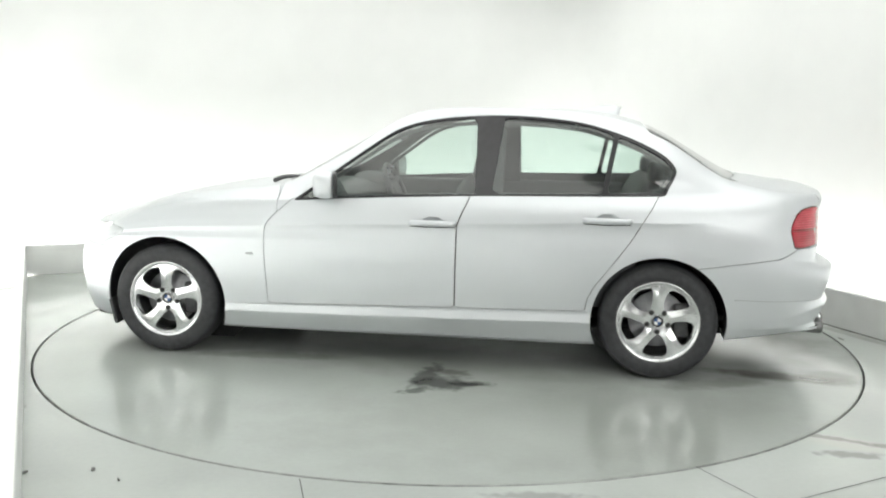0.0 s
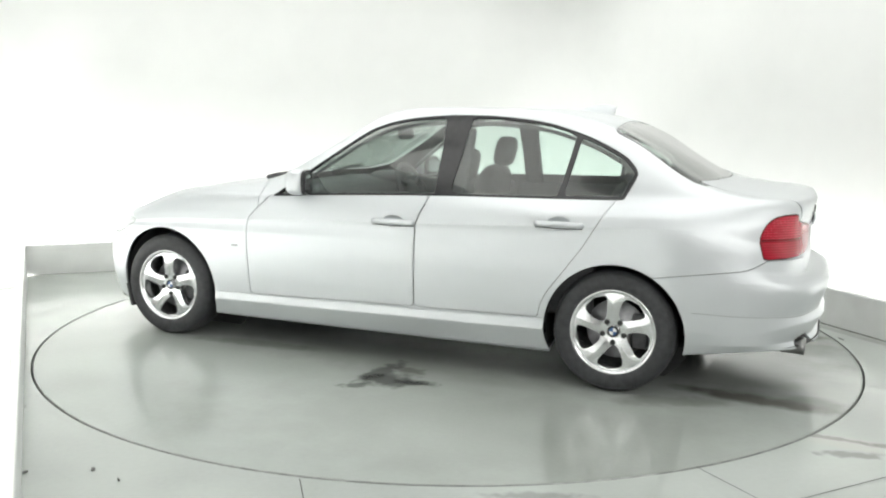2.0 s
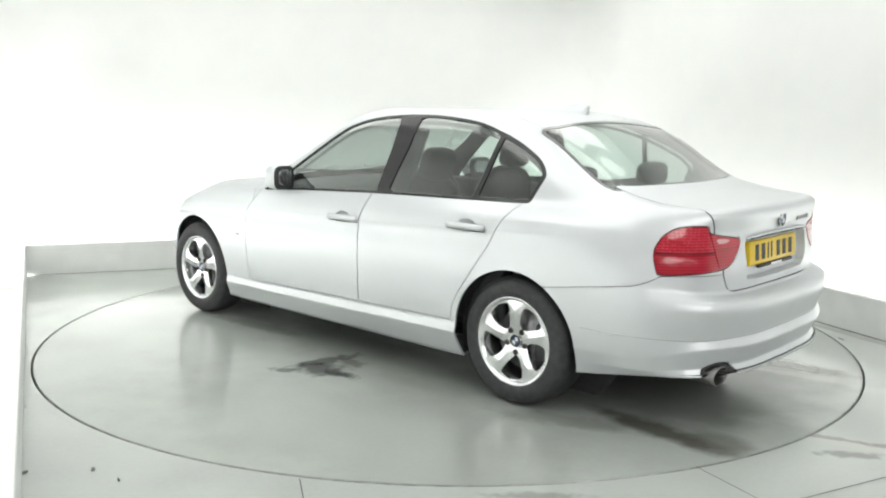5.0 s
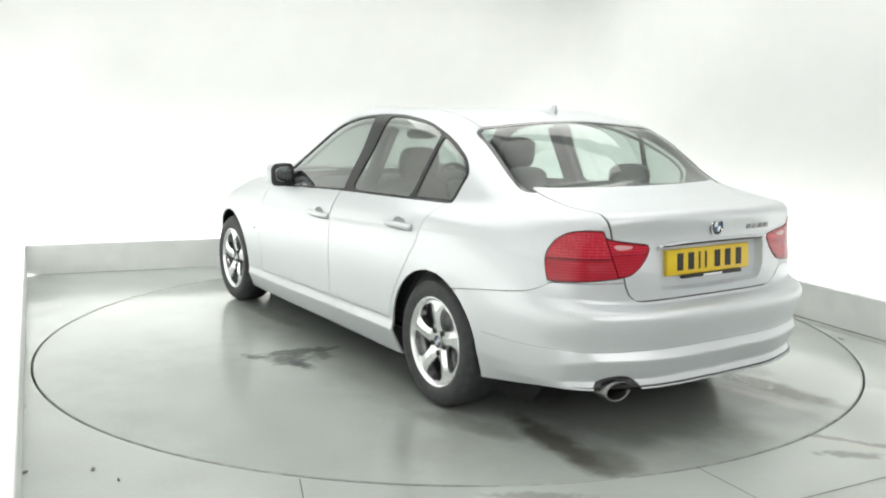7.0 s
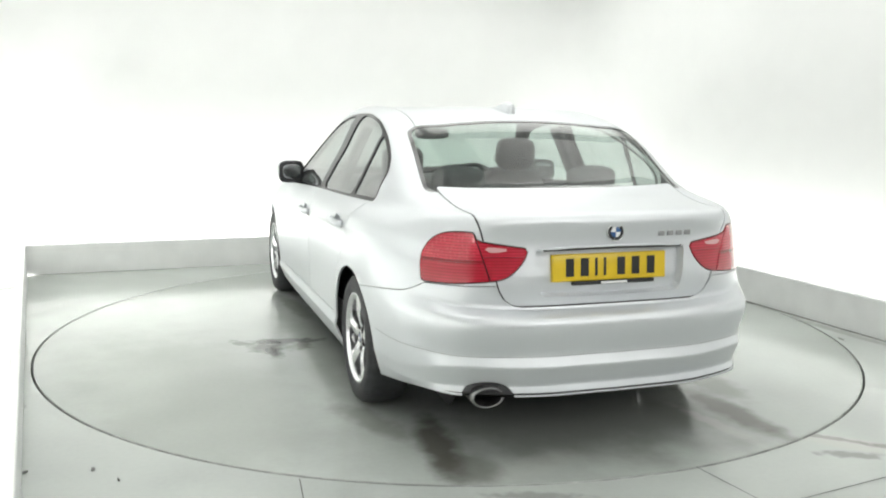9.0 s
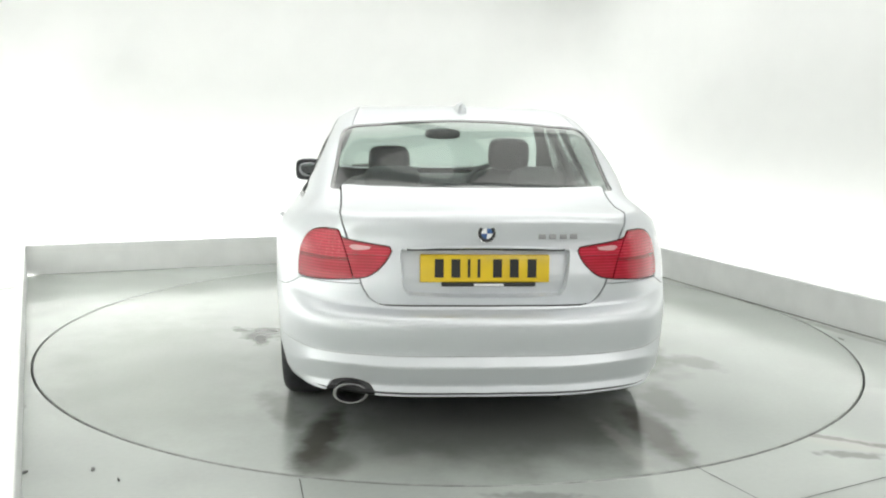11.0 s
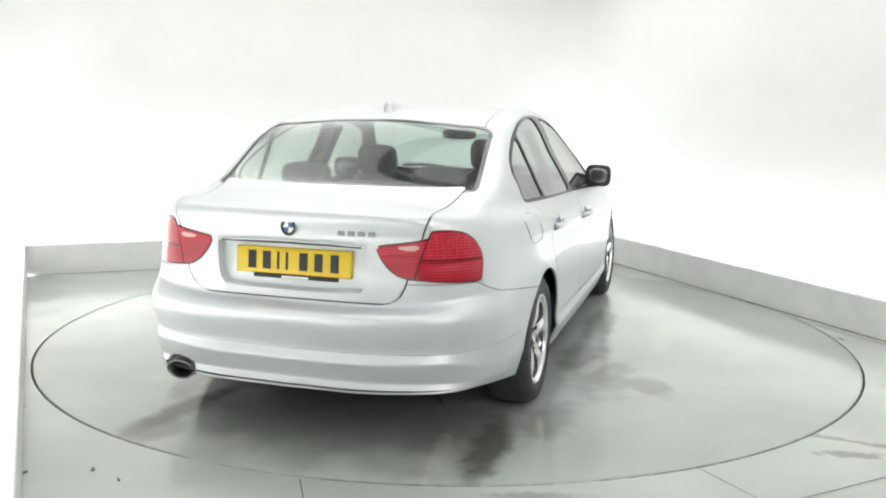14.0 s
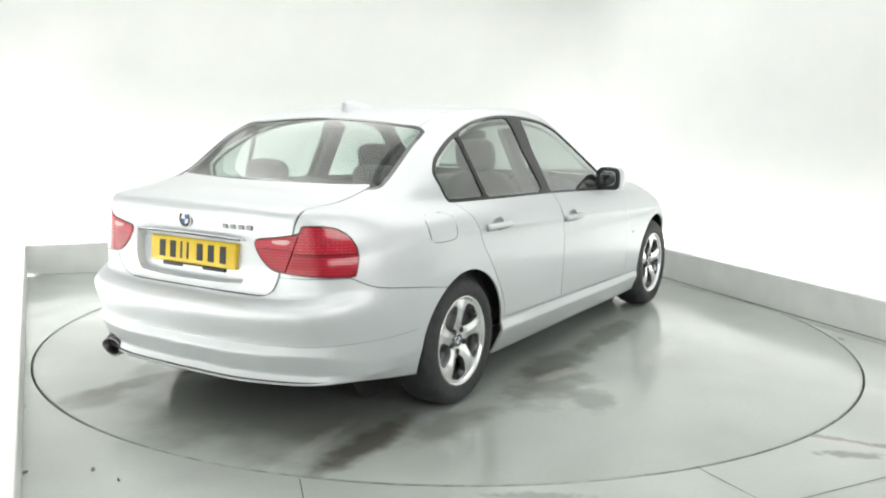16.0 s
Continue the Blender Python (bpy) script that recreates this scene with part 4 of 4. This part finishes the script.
        part("side_repeater", bm, HEAD_LENS, car, "small clear indicator on the wing")
    # flaps ahead of the front wheels and the dark chin under the nose
    for s in (1, -1):
        bm = bmesh.new()
        box(bm, 1.738, 1.760, .56, .80, .135, .28, .006)
        for v in bm.verts:
            v.co.x += (v.co.z - .26) * .22
            v.co.y *= s
        part("wheel_flap", bm, BLACK_MATT, car, "black flap ahead of the front wheel")
    bm = bmesh.new()
    tube(bm, [(1.74, .745, .182), (1.88, .68, .182), (2.03, .43, .182), (2.075, 0, .182), (2.03, -.43, .182), (1.88, -.68, .182), (1.74, -.745, .182)], .014, 8)
    part("chin", bm, BLACK_MATT, car, "dark chin under the nose")
    # wipers at the screen's foot
    for s in (1, -1):
        bm = bmesh.new()
        tube(bm, [(.80 - .03 * k / 5, .62 * s - .5 * s * k / 5, .985 + .012 * math.sin(k)) for k in range(6)], .013, 6)
        part("wiper", bm, BLACK_MATT, car, "black wiper arm")


def build_wheel(car, x, s):
    """Alloy wheel: local y points outwards."""
    wheel = new("wheel")
    wheel.parent = car
    wheel.matrix_basis = pose(x, s * .872, .3125, 0, 0, 0 if s > 0 else 180)
    # tyre
    bm = bmesh.new()
    prof = [(.209, -.02), (.214, -.003), (.224, .004), (.249, .010), (.278, .006), (.296, -.006), (.307, -.022), (.3115, -.045), (.3125, -.10), (.3115, -.155), (.303, -.185), (.27, -.207), (.221, -.20), (.209, -.18)]
    lathe(bm, prof, 96, "y", closed=True)
    tyre = part("tyre", bm, RUBBER, wheel, "black road tyre")
    bm = bmesh.new()
    for r in (.243, .288):
        lathe(bm, [(r - .0018, .0085 if r < .25 else .0), (r, .0105 if r < .25 else .003), (r + .0018, .0085 if r < .25 else -.001)], 96, "y")
    part("sidewall_rib", bm, RUBBER, tyre)
    # rim barrel and lip
    bm = bmesh.new()
    lathe(bm, [(.214, -.19), (.203, -.15), (.196, -.05), (.203, -.015), (.211, -.004), (.219, .002), (.2245, .001), (.226, -.006), (.220, -.02)], 96, "y")
    for v in bm.verts:
        v.co.x, v.co.z = v.co.x * .966, v.co.z * .966
    part("rim", bm, ALLOY, wheel, "bright alloy rim")
    # spoked face, cut from a dished disc
    nr, na = 44, 240
    r = np.linspace(.018, .202, nr)
    a = np.linspace(0, 2 * np.pi, na, endpoint=False)
    R, A = np.meshgrid(r, a, indexing="ij")
    off = (A / (2 * np.pi) * 5) % 1.0 - .5                  # 0 in the middle of an opening
    spoke = np.abs(off) * 2                                # 1 in the middle of a spoke
    H = -.012 - .020 * np.clip(1 - (R - .018) / .184, 0, 1) ** 1.6 + .011 * np.sin(np.pi * np.clip((R - .05) / .15, 0, 1)) * (spoke - .5) * 2
    P = np.stack([R * np.cos(A + np.pi / 10), H, R * np.sin(A + np.pi / 10)], 2)
    du, dv = np.gradient(P, axis=0), (np.roll(P, -1, 1) - np.roll(P, 1, 1)) / 2
    n = np.cross(dv, du)
    n /= np.linalg.norm(n, axis=2, keepdims=True)
    n *= np.sign(n[..., 1:2])
    V = np.concatenate([P, n, R[..., None], off[..., None]], 2).reshape(-1, 8)
    i = (np.arange(nr - 1)[:, None] * na + np.arange(na)[None]).ravel()
    j = (np.arange(nr - 1)[:, None] * na + (np.arange(na)[None] + 1) % na).ravel()
    T = np.vstack([np.stack([i, j, i + na], 1), np.stack([j, j + na, i + na], 1)])
    a_, b_, c_ = (V[T[:, k], :3] for k in range(3))
    if (np.cross(b_ - a_, c_ - a_) * V[T[:, 0], 3:6]).sum(1).mean() < 0:
        T = T[:, ::-1]

    def opening(W):
        rr = np.hypot(W[:, 0], W[:, 2])
        aa = np.arctan2(W[:, 2], W[:, 0]) - np.pi / 10 - (rr - .13) * 1.3
        dev = np.abs((aa / (2 * np.pi) * 5) % 1.0 - .5) * 72          # degrees from the opening's middle
        half = np.interp(rr, (.069, .076, .092, .12, .15, .174, .186, .191), (0, 10, 17, 21, 22.5, 21.5, 17.5, 0))
        return np.maximum.reduce([np.radians(half - dev) * rr]) * 1.0
    panel("spokes", *clip(V, T, opening), ALLOY, wheel, "five broad flared spokes", 0.035)
    # hub cap, bolts, brake
    roundel(wheel, Matrix(((1, 0, 0, 0), (0, 0, 1, -.026), (0, 1, 0, 0), (0, 0, 0, 1))), .032, "hub_cap")
    for k in range(5):
        ang = 2 * math.pi * (k + .5) / 5 + math.pi / 10 + math.pi / 5 + math.pi / 5
        bm = bmesh.new()
        lathe(bm, [(.0145, -.006), (.0135, .003), (.011, .0045), (.0005, .005)], 14, "y", (.056 * math.cos(ang), -.0265, .056 * math.sin(ang)))
        part("wheel_bolt", bm, GROOVE, wheel, "dark wheel bolt")
    bm = bmesh.new()
    lathe(bm, [(.0005, -.075), (.07, -.075), (.075, -.085), (.148, -.085), (.150, -.09), (.150, -.105), (.05, -.105)], 64, "y")
    part("brake_disc", bm, DISC, wheel, "dull steel brake disc")
    bm = bmesh.new()
    box(bm, -.165, -.085, -.125, -.06, -.09, .09, .012)
    part("brake_caliper", bm, BLACK_MATT, wheel)


def build_cabin(car):
    # cabin tub
    bm = bmesh.new()
    box(bm, -1.75, .75, -.66, .66, .22, .26)
    part("cabin_floor", bm, CARPET, car)
    bm = bmesh.new()
    box(bm, -1.86, -1.32, -.60, .60, .93, .985, .01)
    part("parcel_shelf", bm, DASH, car, "dark parcel shelf")
    # seats: right-hand drive
    for s in (1, -1):
        seat = new("front_seat")
        seat.parent = car
        y = s * .36
        low = .055 if s > 0 else .004
        bm = bmesh.new()
        rounded(bm, (.12, y, .50), (.54, .50, .22), 3.5, 24)
        part("cushion", bm, LEATHER, seat)
        bm = bmesh.new()
        rounded(bm, (0, 0, 0), (.17, .50, .62), 3.2, 28, pose(-.25, y, .755 - low / 2, 0, -17))
        part("backrest", bm, LEATHER, seat, "dark leather backrest")
        bm = bmesh.new()
        rounded(bm, (0, 0, 0), (.10, .245, .19), 4.0, 24, pose(-.385, y, 1.145 - low, 0, -12))
        part("headrest", bm, LEATHER, seat)
        for d in (-.05, .05):
            bm = bmesh.new()
            tube(bm, [(-.335, y + d, .97), (-.37, y + d, 1.09 - low)], .006, 8)
            part("headrest_post", bm, CHROME, seat)
    bench = new("rear_bench")
    bench.parent = car
    bm = bmesh.new()
    rounded(bm, (-.92, 0, .50), (.5, 1.24, .24), 4.0, 24)
    part("cushion", bm, LEATHER, bench)
    bm = bmesh.new()
    rounded(bm, (0, 0, 0), (.16, 1.24, .60), 4.5, 28, pose(-1.24, 0, .75, 0, -22))
    part("backrest", bm, LEATHER, bench)
    for y in (-.36, .36):
        bm = bmesh.new()
        rounded(bm, (-1.37, y, 1.065), (.10, .27, .13), 3.0, 24)
        part("headrest", bm, LEATHER, bench)
    # dashboard, wheel, mirror
    dash = new("dashboard")
    dash.parent = car
    bm = bmesh.new()
    rounded(bm, (.62, 0, .80), (.52, 1.36, .30), 4.0, 28)
    part("dash_top", bm, DASH, dash)
    bm = bmesh.new()
    rounded(bm, (.47, -.36, .935), (.2, .36, .1), 2.6, 24)
    part("binnacle", bm, DASH, dash)
    st = new("steering_wheel")
    st.parent = car
    st.matrix_basis = pose(.28, -.36, .86, 0, -65, 0)
    bm = bmesh.new()
    tube(bm, [(.185 * math.cos(2 * math.pi * k / 40), .185 * math.sin(2 * math.pi * k / 40), 0) for k in range(40)], .016, 10, True)
    part("steering_rim", bm, LEATHER, st)
    bm = bmesh.new()
    rounded(bm, (0, 0, -.01), (.15, .17, .06), 2.6, 20)
    part("steering_boss", bm, DASH, st)
    for a in (0, 120, 240):
        bm = bmesh.new()
        tube(bm, [(.05 * math.cos(radians(a + 60)), .05 * math.sin(radians(a + 60)), -.01), (.18 * math.cos(radians(a + 60)), .18 * math.sin(radians(a + 60)), 0)], .016, 8)
        part("steering_spoke", bm, DASH, st)
    bm = bmesh.new()
    rounded(bm, (.17, 0, 1.245), (.035, .235, .07), 3.0, 24)
    mir = part("interior_mirror", bm, BLACK_MATT, car, "dark interior mirror")
    bm = bmesh.new()
    tube(bm, [(.19, 0, 1.25), (.22, 0, 1.275)], .01, 8)
    part("mirror_stalk", bm, BLACK_MATT, mir)
    # door cards and pillar linings
    for s in (1, -1):
        bm = bmesh.new()
        box(bm, -.53, -.41, -.02, .02, 0, .44, .012, 2)
        pillar = part("pillar_lining", bm, DASH, car, "dark inner pillar lining")
        pillar.matrix_basis = pose(0, s * .775, .90, s * 25, 0, 0)
        for x0, x1 in ((-.33, .68), (-1.25, -.36)):
            bm = bmesh.new()
            box(bm, x0, x1, s * .77 - .03, s * .77 + .03, .36, .92, .025, 3)
            part("door_card", bm, DASH, car, "dark door lining")


# ---- bits lying on the fixed floor ----
def build_debris():
    for k, (x, y, r, tall) in enumerate(((-1.368, -2.357, .020, .003), (-1.231, -2.458, .013, .010), (-1.611, -2.405, .013, .010), (-1.97, -1.648, .012, .004), (2.50, -.13, .03, .004))):
        rnd = random.Random(k)
        bm = bmesh.new()
        rounded(bm, (0, 0, tall / 2), (r * 2, r * rnd.uniform(.4, .9), tall), 2.5, 12)
        for v in bm.verts:
            v.co.x *= rnd.uniform(.85, 1.15)
        ob = part("floor_debris", bm, SCRAP, None, "small dark scrap lying on the studio floor")
        ob.matrix_world = pose(x, y, 0, 0, 0, rnd.uniform(0, 180))
        tagged(ob, category="debris", group="scraps on the floor")


def heading(t):
    """The turntable's angle in degrees."""
    q = (t - 8.0) / 8.0
    return 116.2623 - 57.0289 * q - 1.3122 * q ** 2 + 0.4979 * q ** 3 + 0.2415 * q ** 4


OFFSET = (0.1246, 0.0263)     # the car's middle against the turntable's axis

build_room()
build_debris()
table = build_turntable()
car = build_car()


def motions():
    rows_table, rows_car = [], []
    for k in range(33):
        t = k * 0.5
        turn = pose(0, 0, 0, 0, 0, heading(t))
        rows_table.append((t, turn))
        rows_car.append((t, turn @ pose(OFFSET[0], OFFSET[1], 0)))
    walk(table, rows_table)
    walk(car, rows_car)


motions()
